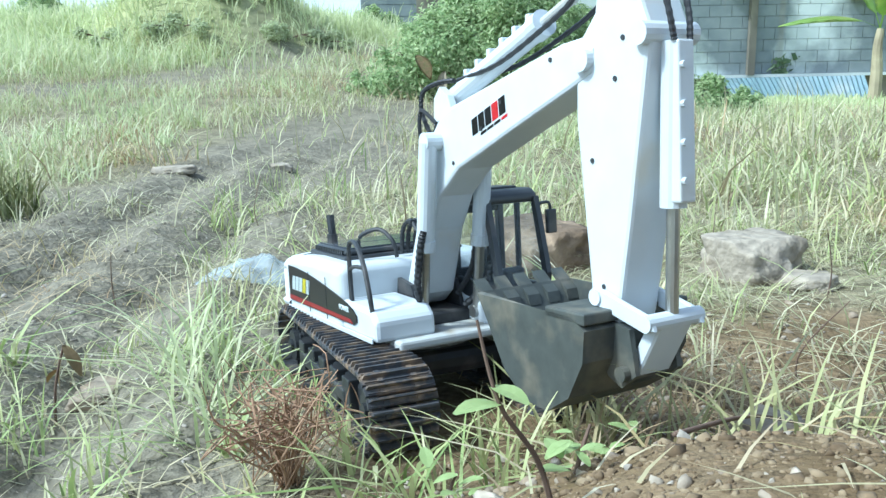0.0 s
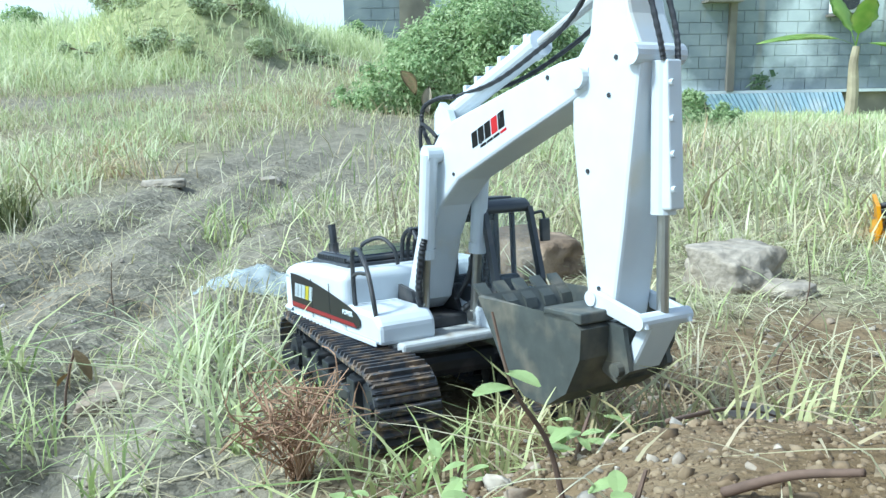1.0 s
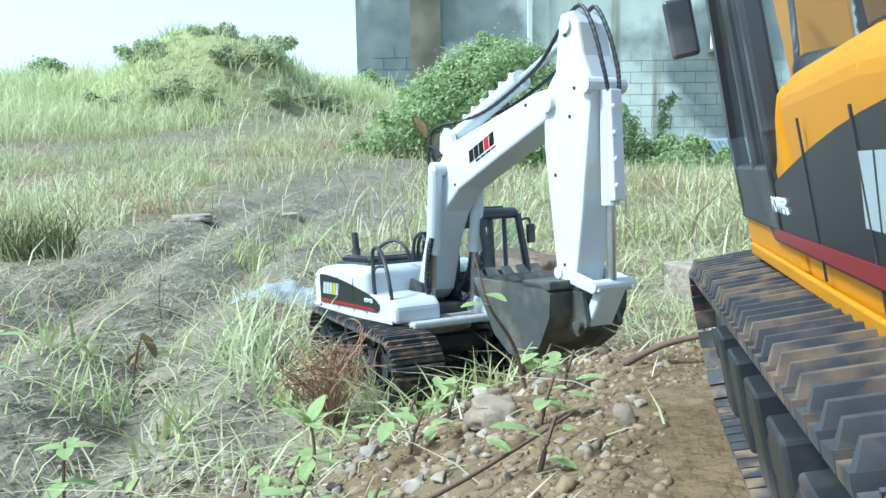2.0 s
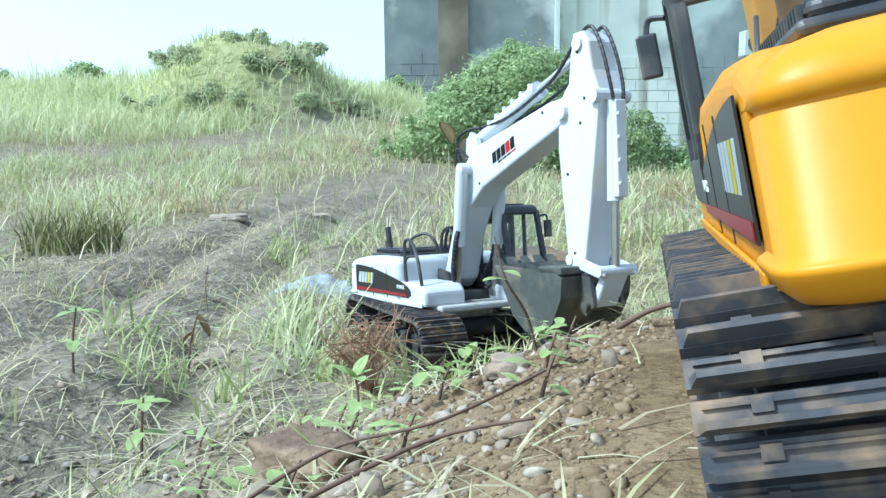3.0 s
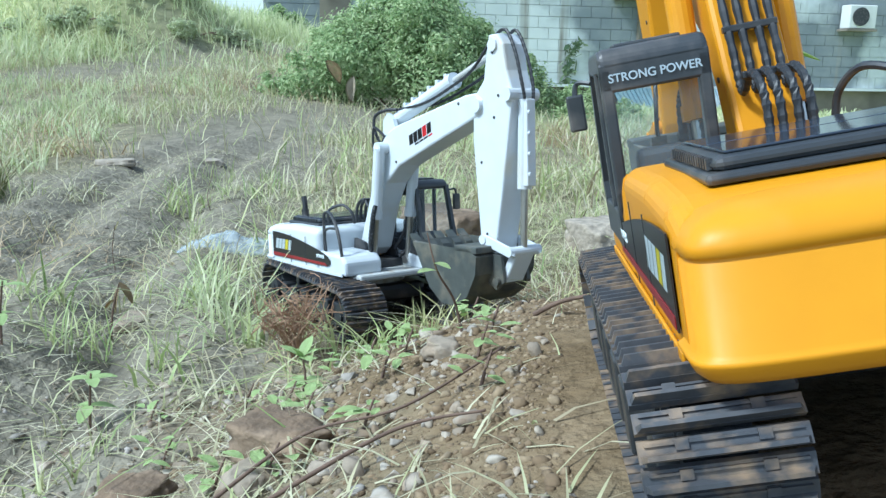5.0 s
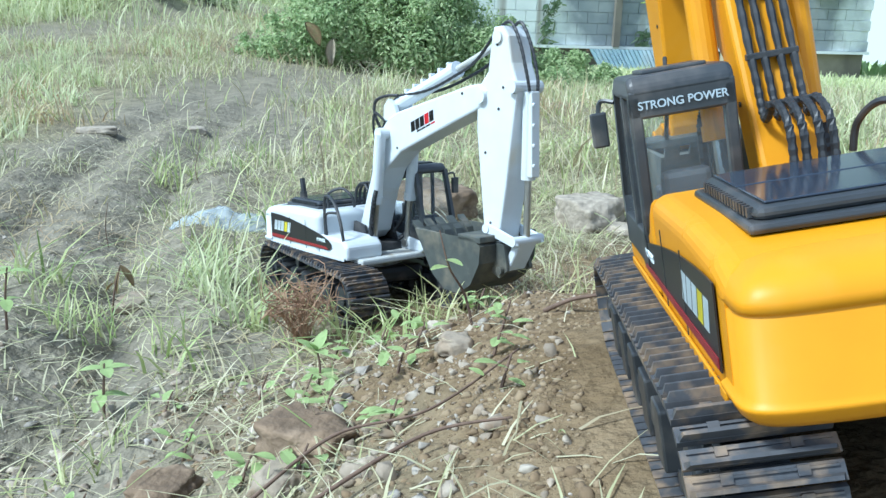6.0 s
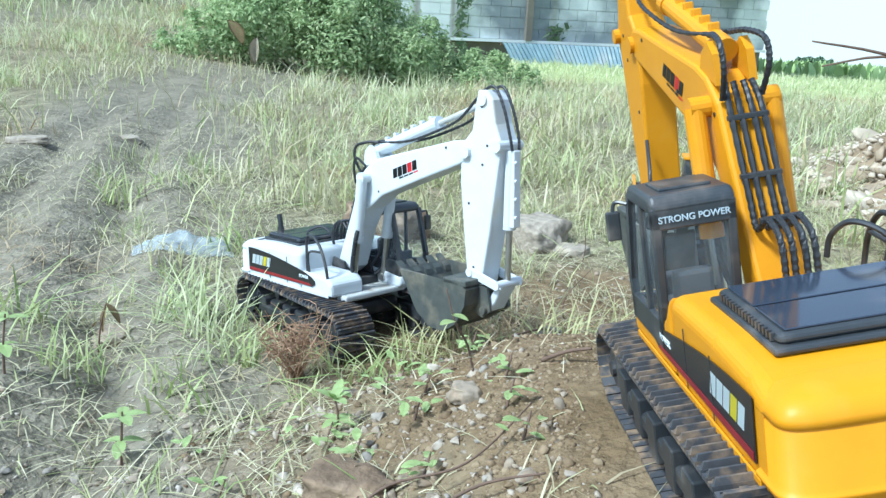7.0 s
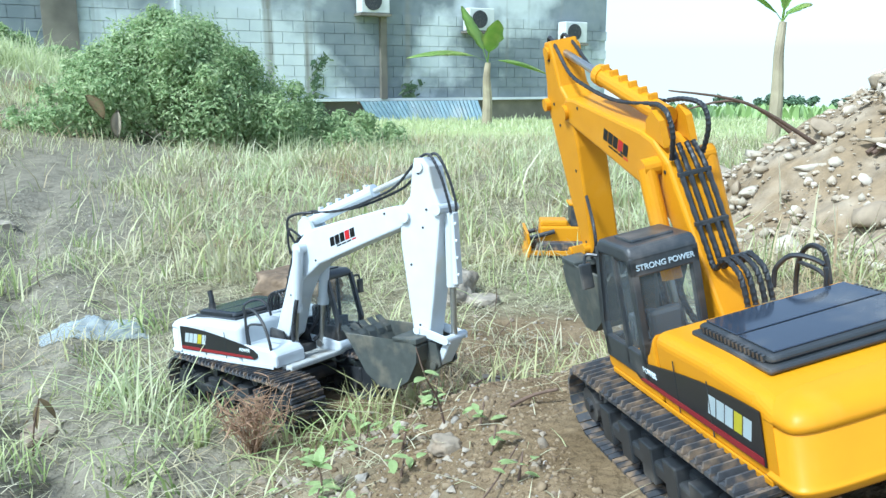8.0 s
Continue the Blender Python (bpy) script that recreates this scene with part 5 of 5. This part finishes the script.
def pebbles(name, label, x, y, size, material, seed, category, sub=2, sink=0.25):
    rng = np.random.default_rng(seed)
    shapes = [pebble_shape(seed * 10 + k, sub) for k in range(6)]
    cos, ids, base = [], [], 0
    z = land(x, y)
    for k in range(6):
        sel = np.arange(len(x)) % 6 == k
        co, tri = shapes[k]
        n = sel.sum()
        a = rng.uniform(0, 2 * math.pi, n)
        sc = size[sel][:, None] * rng.uniform(0.6, 1.2, (n, 3)) * (1, 1, 0.72)
        q = co[None] * sc[:, None]
        X = q[..., 0] * np.cos(a)[:, None] - q[..., 1] * np.sin(a)[:, None] + x[sel][:, None]
        Y = q[..., 0] * np.sin(a)[:, None] + q[..., 1] * np.cos(a)[:, None] + y[sel][:, None]
        Z = q[..., 2] + (z[sel] + size[sel] * (0.6 - sink))[:, None] - size[sel][:, None] * 0.25
        cos.append(np.stack([X, Y, Z], -1).reshape(-1, 3))
        ids.append((tri[None] + (np.arange(n, dtype=np.int32) * len(co))[:, None, None] + base).reshape(-1))
        base += n * len(co)
    ob = fast_mesh(name, np.concatenate(cos), np.concatenate(ids), material, label, category)
    return ob


def loose_ground():
    x, y, rng = scatter(16500, 0.15, 1.3, 51, -60, 75, 1.4)
    soil = soil_cover(x, y)
    edge = np.clip(soil * 2.2, 0, 1) * (1 - 0.55 * step(0.5, 0.9, soil))
    keep = (rng.uniform(0, 1, len(x)) < 0.80 * edge + 0.03 + 0.95 * rubble(x, y)) & clear_of_machines(x, y, 0.01)
    x, y = x[keep], y[keep]
    pebbles("pebbles", "grey and tan pebbles strewn over the soil", x, y, np.clip(rng.gamma(0.8, 0.0018 + 0.0018 * rubble(x, y), len(x)) + 0.0010, 0.0010, 0.0105), STONE, 52, "pebbles")
    x, y, rng = scatter(110000, 0.12, 1.05, 53, -60, 85, 1.5)
    soil = soil_cover(x, y)
    keep = (rng.uniform(0, 1, len(x)) < np.clip(soil * 1.8, 0, 1) ** 1.2) & clear_of_machines(x, y, 0.004)
    x, y = x[keep], y[keep]
    pebbles("soil_clods", "loose crumbly brown soil clods", x, y, np.clip(rng.gamma(0.70, 0.0015, len(x)) + 0.0007, 0.0007, 0.0058), CLOD, 54, "soil", 1, 0.35)
    x, y, rng = scatter(14000, 0.25, 3.0, 55, -60, 40, 1.3)
    keep = (rng.uniform(0, 1, len(x)) < bare(x, y) * 0.8) & clear_of_machines(x, y, 0.0)
    x, y = x[keep], y[keep]
    pebbles("grit", "fine grey grit and crumbs on the dirt track", x, y, np.clip(rng.gamma(1.3, 0.0012, len(x)) + 0.0008, 0.0008, 0.007), mat("grit", (0.3, 0.27, 0.22), 0.95, island=[(0.22, 0.19, 0.15), (0.36, 0.32, 0.27), (0.42, 0.38, 0.33)]), 56, "grit", 1, 0.35)


loose_ground()


def build_heap():
    """The bank of dug earth and stones beyond the yellow machine."""
    cx, cy, n = 2.0, 0.12, 90
    bm = bmesh.new()
    grid = []
    for i in range(n + 1):
        row = []
        for j in range(n + 1):
            u, v = -1 + 2 * i / n, -1 + 2 * j / n
            x, y = cx + u * 0.95, cy + v * 0.95
            r = math.hypot(u, v * 0.9)
            h = 0.62 * float(1 - step(0.0, 1.0, r)) * (1 + 0.35 * noise.noise(Vector((u * 2.4, v * 2.4, 3)))) + 0.03 * noise.noise(Vector((u * 9, v * 9, 1))) * (r < 0.95)
            row.append(bm.verts.new((x, y, spot_z(x, y) + h - 0.012)))
        grid.append(row)
    for i in range(n):
        for j in range(n):
            bm.faces.new((grid[i][j], grid[i + 1][j], grid[i + 1][j + 1], grid[i][j + 1]))
    me_ob = tag_new("earth_heap", bm, HEAP, None, "bank of dug pale earth full of stones", True)
    tagged(me_ob, category="earth heap")
    rng = np.random.default_rng(77)
    heap_stone = mat("heap_stone", (0.4, 0.35, 0.28), 0.9, grain=0.4, scale=30, bump=0.003, island=[(0.26, 0.20, 0.13), (0.40, 0.33, 0.24), (0.54, 0.48, 0.39), (0.34, 0.29, 0.21)])
    for m, lo, mean, hi, sub, seed, label in ((5000, 0.004, 0.0075, 0.026, 1, 78, "pale stones and clods bedded in the earth bank"), (420, 0.018, 0.012, 0.065, 2, 79, "large pale stones lying on the earth bank")):
        a, r = rng.uniform(0, 2 * math.pi, m), np.sqrt(rng.uniform(0.0, 1.0, m))
        u, v = r * np.cos(a), r * np.sin(a)
        up = np.array([0.62 * float(1 - step(0.0, 1.0, math.hypot(p, q * 0.9))) * (1 + 0.35 * noise.noise(Vector((p * 2.4, q * 2.4, 3)))) for p, q in zip(u, v)])
        ob = pebbles("heap_stones", label, cx + u * 0.95, cy + v * 0.95, np.clip(rng.gamma(0.9, mean, m) + lo, lo, hi), heap_stone, seed, "stones", sub, 0.5)
        co = np.zeros(len(ob.data.vertices) * 3, np.float32)
        ob.data.vertices.foreach_get("co", co)
        co = co.reshape(-1, 3)
        # each stone is lifted on to the bank
        per = len(pebble_shape(0, sub)[0])
        co[:, 2] += np.concatenate([np.repeat(up[np.arange(m) % 6 == g], per) for g in range(6)])
        ob.data.vertices.foreach_set("co", co.ravel())
    for i in range(9):
        random.seed(90 + i)
        a = random.uniform(2.2, 4.4)
        x, y = cx + 0.55 * math.cos(a), cy + 0.55 * math.sin(a)
        z = 0.62 * float(1 - step(0.0, 1.0, 0.6)) + 0.03
        bm = bmesh.new()
        d = (random.uniform(-0.25, 0.25), random.uniform(-0.2, 0.2))
        tube(bm, [(x, y, z - 0.04), (x + d[0], y + d[1], z + 0.07), (x + 2 * d[0], y + 2 * d[1], z + random.uniform(0.02, 0.16))], (0.006, 0.002), 6, 5)
        tagged(tag_new("dry_branch", bm, TWIG, None, "dry broken branch sticking out of the earth bank", True), category="branch")


build_heap()

# a crumpled clear plastic bag in the grass
bm = bmesh.new()
bmesh.ops.create_grid(bm, x_segments=26, y_segments=18, size=1)
for v in bm.verts:
    x, y = v.co.x * 0.075, v.co.y * 0.045
    hump = max(0.0, 1 - (v.co.x ** 2 + v.co.y ** 2) * 0.9)
    wx, wy = -0.245 + x, 0.29 + y
    v.co = Vector((wx, wy, spot_z(wx, wy) + 0.002 + hump * 0.014 * (1 + 0.7 * noise.noise(Vector((x * 60, y * 60, 0)))) + 0.005 * noise.noise(Vector((x * 140, y * 140, 2)))))
tagged(tag_new("plastic_bag", bm, FILM, None, "crumpled clear plastic bag lying in grass", True), category="plastic bag")


# ---- the walled building, fence sheets, banana plants, distance ----
def wall_material():
    m = bpy.data.materials.new("stained_block_wall")
    m.use_nodes = True
    n, l = m.node_tree.nodes, m.node_tree.links
    b = n["Principled BSDF"]
    b.inputs["Roughness"].default_value = 0.9
    co = n.new("ShaderNodeNewGeometry")

    def nz(scale, det=5, stretch=(1, 1, 1)):
        mp = n.new("ShaderNodeMapping")
        mp.inputs["Scale"].default_value = stretch
        l.new(co.outputs["Position"], mp.inputs[0])
        t = n.new("ShaderNodeTexNoise")
        t.inputs["Scale"].default_value, t.inputs["Detail"].default_value = scale, det
        l.new(mp.outputs[0], t.inputs["Vector"])
        return t.outputs[0]

    def ramp(f, a, c0, b2, c1):
        r = n.new("ShaderNodeValToRGB")
        e = r.color_ramp.elements
        e[0].position, e[0].color, e[1].position, e[1].color = a, (*c0, 1), b2, (*c1, 1)
        l.new(f, r.inputs[0])
        return r.outputs[0]

    def mix(f, a, c):
        x = n.new("ShaderNodeMix")
        x.data_type = "RGBA"
        l.new(f, x.inputs[0])
        l.new(a, x.inputs[6])
        l.new(c, x.inputs[7])
        return x.outputs[2]
    base = ramp(nz(1.2), 0.3, (0.50, 0.55, 0.56), 0.7, (0.66, 0.70, 0.69))
    stain = ramp(nz(0.32, 8), 0.50, (0, 0, 0), 0.56, (1, 1, 1))
    streak = ramp(nz(0.8, 4, (3.0, 3.0, 0.15)), 0.58, (0, 0, 0), 0.72, (1, 1, 1))
    c = mix(stain, base, ramp(nz(2.5), 0.3, (0.17, 0.20, 0.22), 0.7, (0.25, 0.28, 0.29)))
    c = mix(streak, c, ramp(nz(3), 0.3, (0.20, 0.19, 0.16), 0.7, (0.30, 0.30, 0.27)))
    l.new(c, b.inputs["Base Color"])
    return m


WALL = wall_material()
PLINTH = mat("dark_plinth", (0.13, 0.12, 0.10), 0.95, grain=0.5, scale=2.5, spot=(0.22, 0.20, 0.16), spot_scale=0.8, spot_amount=0.5)
SHEET = mat("blue_grey_sheet", (0.42, 0.56, 0.64), 0.45, metal=0.2, grain=0.3, scale=4, spot=(0.55, 0.62, 0.66), spot_scale=1.5, spot_amount=0.4)
TRIM = mat("pale_trim", (0.62, 0.66, 0.66), 0.7, grain=0.2, scale=5)
AC = mat("ac_casing", (0.60, 0.62, 0.60), 0.6, grain=0.2, scale=6)
CREEPER = mat("creeper", (0.06, 0.10, 0.05), 0.7, island=[(0.05, 0.09, 0.04), (0.10, 0.15, 0.07), (0.14, 0.18, 0.09)])

BASE = Matrix.Translation((7.4, 14.65, -0.97)) @ Matrix.Rotation(radians(-1), 4, "Z")


def build_house():
    """A long block wall of a building: local x runs along the face, -y looks to the field."""
    house = tagged(new("building"), "long grey stained concrete-block building with air conditioners", "building")
    house.matrix_world = BASE
    L0, L1, H = -7.9, 5.0, 6.5

    def piece(name, x0, x1, y0, y1, z0, z1, m, r=0.0, label=""):
        bm = bmesh.new()
        box(bm, x0, x1, y0, y1, z0, z1, r)
        return part(name, bm, m, house, label)
    piece("wall", -4.7, L1, 0, 7, 0.95, H, WALL)
    piece("wall", L0, -4.7, -0.12, 7, 1.45, H, WALL)
    piece("plinth", -4.7, L1, 0.06, 7, -1.0, 0.95, PLINTH, label="dark damp lower wall")
    piece("plinth", L0, -4.7, -0.05, 7, -1.0, 1.45, PLINTH, label="dark damp lower wall")
    piece("trim", -4.7, L1 + 0.03, -0.09, 0.06, 0.91, 0.965, TRIM)
    piece("trim", L0 + 1.1, -4.7, -0.18, -0.03, 1.41, 1.48, TRIM)
    piece("downpipe", -4.74, -4.66, -0.24, -0.14, 0.93, H, TRIM)
    piece("pillar", -6.9, -6.35, -0.22, 0.3, -1.0, H, PLINTH, label="dark stained concrete pillar")
    piece("downpipe", -0.75, -0.62, -0.13, -0.03, 0.95, H, PLINTH)
    piece("roof", L0 - 0.2, L1 + 0.2, -0.3, 7.2, H, H + 0.25, TRIM)
    for x, z in ((1.46, 2.35), (-0.95, 2.62), (3.9, 2.15)):
        bm = bmesh.new()
        box(bm, x - 0.30, x + 0.30, -0.36, -0.06, z, z + 0.46, 0.02)
        unit = part("air_conditioner", bm, AC, house, "white outdoor air conditioner on the wall")
        bm = bmesh.new()
        rod(bm, (x - 0.06, -0.365, z + 0.23), (x - 0.06, -0.385, z + 0.23), 0.18, 24)
        part("fan_grille", bm, BLACK, unit)
        bm = bmesh.new()
        box(bm, x - 0.33, x + 0.33, -0.38, -0.03, z - 0.05, z - 0.005)
        part("bracket", bm, PLINTH, unit)
    # block courses, proud of the joints
    bm = bmesh.new()
    box(bm, -0.205, 0.205, -0.020, 0.0, -0.10, 0.10)
    block = bpy.data.meshes.new("block")
    bm.to_mesh(block)
    bm.free()
    block.materials.append(WALL)
    for row in range(8):
        for k in range(23):
            ob = new("block", block)
            ob.parent = house
            ob.location = (-4.43 + k * 0.42 - 0.21 * (row % 2), -0.002, 1.075 + row * 0.21)
    for row in range(6):
        for k in range(7):
            ob = new("block", block)
            ob.parent = house
            ob.location = (L0 + 0.28 + k * 0.42 + 0.21 * (row % 2), -0.122, 1.59 + row * 0.21)
    rng = np.random.default_rng(8)
    for k, (x, w) in enumerate(((-3.05, 0.22), (-2.05, 0.16), (0.0, 0.3))):
        n = 260
        px = x + rng.normal(0, w * 0.4, n)
        pz = 0.3 + rng.uniform(0, 1, n) ** 1.4 * (1.5 if k == 1 else 1.0)
        p = np.stack([px + 0.1 * np.sin(pz * 4), np.full(n, -0.07), pz], 1)
        s = rng.uniform(0.02, 0.055, n)[:, None]
        a = rng.normal(0, 1, (n, 3)) * (1, 0.3, 1)
        b = rng.normal(0, 1, (n, 3)) * (1, 0.3, 1)
        co = np.stack([p - a * s, p + b * s, p + a * s, p - b * s * 0.7], 1).reshape(-1, 3)
        tri = np.array([(0, 1, 2), (0, 2, 3)], np.int32)
        ob = fast_mesh("creeper", co, (tri[None] + (np.arange(n, dtype=np.int32) * 4)[:, None, None]).reshape(-1), CREEPER, "dark creeper growing up the wall", "")
        ob.parent = house
        del ob["kind"]


build_house()


def build_sheets():
    """A leaning row of corrugated sheets in front of the wall."""
    thing = tagged(new("sheet_fence"), "leaning pale blue corrugated sheet fence before the wall", "fence")
    thing.matrix_world = BASE @ Matrix.Translation((-1.45, -0.75, 0.30))
    for i in range(5):
        bm = bmesh.new()
        a = []
        for k in range(25):
            x = i * 0.53 + k * 0.54 / 24
            y = 0.022 * math.sin(k * math.pi / 2)
            a.append((bm.verts.new((x + 0.30 - i * 0.05, y - 0.18, 0.0)), bm.verts.new((x, y + 0.10, 0.62))))
        for p, q in zip(a, a[1:]):
            bm.faces.new((p[0], q[0], q[1], p[1]))
        bmesh.ops.solidify(bm, geom=list(bm.faces), thickness=0.01)
        part("sheet", bm, SHEET, thing)
    bm = bmesh.new()
    for z, y, sh in ((0.57, 0.10, 0.02), (0.22, -0.06, 0.16)):
        box(bm, sh - 0.04, sh + 2.62, y + 0.03, y + 0.07, z, z + 0.04)
    for x in (0.3, 1.4, 2.5):
        box(bm, x, x + 0.05, 0.18, 0.23, -0.6, 0.62)
    part("rail", bm, TWIG, thing)


build_sheets()


def banana(x, y, h, r, leaves, seed):
    thing = tagged(new("banana_plant"), "young banana plant with ragged pale green leaves", "banana plant", "banana plants")
    z = spot_z(x, y)
    thing.location = (x, y, z)
    rng = random.Random(seed)
    bm = bmesh.new()
    tube(bm, [(0, 0, -0.1), (0.01 * h, 0, h * 0.4), (-0.01 * h, 0, h * 0.75), (0.01 * h, 0, h)], (r, r * 0.5), 10, 6)
    part("stem", bm, BANANA_STEM, thing)
    for turn, rise, length in leaves:
        bm = bmesh.new()
        rows, n = [], 16
        for i in range(n + 1):
            t = i / n
            w = 0.0 if t < 0.22 else length * 0.17 * math.sin(math.pi * (t - 0.2) / 0.82) ** 0.7
            out, up = length * t * math.cos(rise) * (1 + 0.2 * t), length * (t * math.sin(rise) - 0.55 * t * t * math.cos(rise))
            tear = 1 - 0.35 * rng.random() * (t > 0.3)
            rows.append([bm.verts.new((k * w * tear, out, up - abs(k) * w * 0.35)) for k in (-1, -0.5, 0, 0.5, 1)] if w > 0.002 else [bm.verts.new((k * 0.012, out, up)) for k in (-1, -0.5, 0, 0.5, 1)])
        for r0, r1 in zip(rows, rows[1:]):
            for k in range(4):
                bm.faces.new((r0[k], r0[k + 1], r1[k + 1], r1[k]))
        bmesh.ops.solidify(bm, geom=list(bm.faces), thickness=0.006)
        ob = part("leaf", bm, BANANA_LEAF, thing, smooth=True)
        ob.matrix_basis = Matrix.Translation((0, 0, h)) @ Matrix.Rotation(radians(turn), 4, "Z")


banana(6.45, 10.1, 0.95, 0.09, [(75, 0.55, 1.25), (-100, 0.35, 0.9), (20, 1.2, 1.2), (160, 1.0, 1.1)], 1)
banana(5.8, 4.1, 1.02, 0.065, [(60, 1.0, 0.50), (-80, 0.8, 0.55), (150, 1.35, 0.6)], 2)
banana(6.1, 2.55, 1.15, 0.07, [(70, 0.5, 0.55), (100, 0.1, 0.5), (-90, 0.8, 0.6)], 3)

# the green crop beyond, far trees
x, y, rng = scatter(22000, 24, 130, 81, 38, 80, 1.3)
strips("crop_field", x, y, land(x, y), rng.uniform(0.30, 0.52, len(x)), rng.uniform(0.12, 0.3, len(x)), rng.uniform(0.1, 0.5, len(x)), mat("crop_green", (0.16, 0.3, 0.06), 0.6, island=[(0.24, 0.36, 0.12), (0.34, 0.46, 0.19), (0.28, 0.40, 0.15)]), "bright green standing crop beyond the field", "crop", 82)
FAR_LEAF = mat("far_leaf", (0.07, 0.13, 0.06), 0.8, island=[(0.05, 0.10, 0.05), (0.09, 0.15, 0.08), (0.12, 0.18, 0.10)])


def far_trees():
    rng = random.Random(4)
    k = 0
    for az, dist, h, w in ((49, 210, 3.6, 20), (52.5, 215, 3.9, 22), (56, 220, 3.4, 22), (41.5, 260, 3, 8), (43, 250, 2.6, 7), (1, 120, 5.5, 6), (3.5, 125, 4.8, 7), (5.5, 130, 4.2, 6), (-30, 110, 4.5, 10), (-36, 110, 4.5, 12), (-42, 110, 4.0, 12)):
        a = radians(az)
        x, y = -0.15 + dist * math.sin(a), -1 + dist * math.cos(a)
        z = spot_z(x, y)
        thing = tagged(new("far_trees"), "distant dark green row of trees on the horizon", "trees")
        thing.location = (x, y, z)
        nrng = np.random.default_rng(900 + k)
        lumps = [(rng.uniform(-w / 2, w / 2), rng.uniform(-2, 2), h * rng.uniform(0.35, 0.72), h * rng.uniform(0.22, 0.36)) for _ in range(12)]
        co, idx = leaf_cloud([(q[0] * math.cos(a), q[1] - q[0] * math.sin(a), q[2]) for q in lumps], [q[3] for q in lumps], 1600, 0.45, nrng)
        ob = fast_mesh("crown", co, idx, FAR_LEAF, "", "")
        ob.parent = thing
        del ob["kind"]
        bm = bmesh.new()
        for q in lumps[:5]:
            rod(bm, (q[0] * math.cos(a), q[1] - q[0] * math.sin(a), -0.5), (q[0] * math.cos(a), q[1] - q[0] * math.sin(a), q[2]), 0.22, 6, 0.1)
        part("trunk", bm, TWIG, thing)
        k += 1


far_trees()

# large dead leaves caught at the bush's foot
dry_leaf("dead_leaf", "large brown curled dead leaf by the bush", Matrix.Translation((0.06, 3.45, spot_z(0.06, 3.45) + 0.24)) @ pose(0, 0, 0, -60, 20, 200), 0.15, 0.9)
dry_leaf("dead_leaf", "pale twisted dead leaf by the bush", Matrix.Translation((0.20, 3.42, spot_z(0.20, 3.42) + 0.17)) @ pose(0, 0, 0, -80, 0, 160), 0.14, 1.1, mat("pale_dead_leaf", (0.45, 0.40, 0.30), 0.8, grain=0.3, scale=30))


# ---- a third toy beyond: a small yellow bulldozer ----
def build_dozer(x, y, turn):
    thing = tagged(new("toy_bulldozer"), "small yellow toy bulldozer with black tracks in dry grass", "toy bulldozer", "toy machines")
    thing.matrix_world = Matrix.Translation((x, y, spot_z(x, y))) @ Matrix.Rotation(radians(turn), 4, "Z")
    for side in (-1, 1):
        bm = bmesh.new()
        yy = side * 0.045
        prism(bm, [(-0.075, 0.012), (-0.062, 0.0), (0.062, 0.0), (0.075, 0.012), (0.072, 0.030), (0.055, 0.040), (-0.055, 0.040), (-0.072, 0.030)], yy - 0.014, yy + 0.014, 0.002)
        track = part("track", bm, RUBBER, thing)
        for k in range(4):
            bm = bmesh.new()
            rod(bm, (-0.048 + k * 0.032, yy + side * 0.013, 0.016), (-0.048 + k * 0.032, yy + side * 0.018, 0.016), 0.010, 14)
            part("wheel", bm, BLACK, track)
    bm = bmesh.new()
    box(bm, -0.065, 0.060, -0.030, 0.030, 0.030, 0.072, 0.005)
    box(bm, 0.000, 0.060, -0.026, 0.026, 0.070, 0.084, 0.004)
    part("body", bm, YELLOW, thing)
    bm = bmesh.new()
    box(bm, -0.060, -0.005, -0.028, 0.028, 0.070, 0.118, 0.004)
    part("cab", bm, CAB_BLACK, thing)
    bm = bmesh.new()
    box(bm, -0.064, -0.001, -0.031, 0.031, 0.117, 0.123, 0.002)
    part("roof", bm, YELLOW, thing)
    bm = bmesh.new()
    prism(bm, [(0.088, 0.004), (0.094, 0.004), (0.088, 0.030), (0.094, 0.062), (0.088, 0.062), (0.082, 0.030)], -0.070, 0.070, 0.001)
    part("blade", bm, YELLOW, thing)
    for side in (-1, 1):
        bm = bmesh.new()
        rod(bm, (0.030, side * 0.036, 0.062), (0.086, side * 0.036, 0.046), 0.005, 12)
        part("blade_ram", bm, BLACK, thing)
        bm = bmesh.new()
        box(bm, -0.010, 0.086, side * 0.062 - 0.004, side * 0.062 + 0.004, 0.014, 0.024, 0.001)
        part("push_arm", bm, YELLOW, thing)


build_dozer(0.75, 0.425, 150)
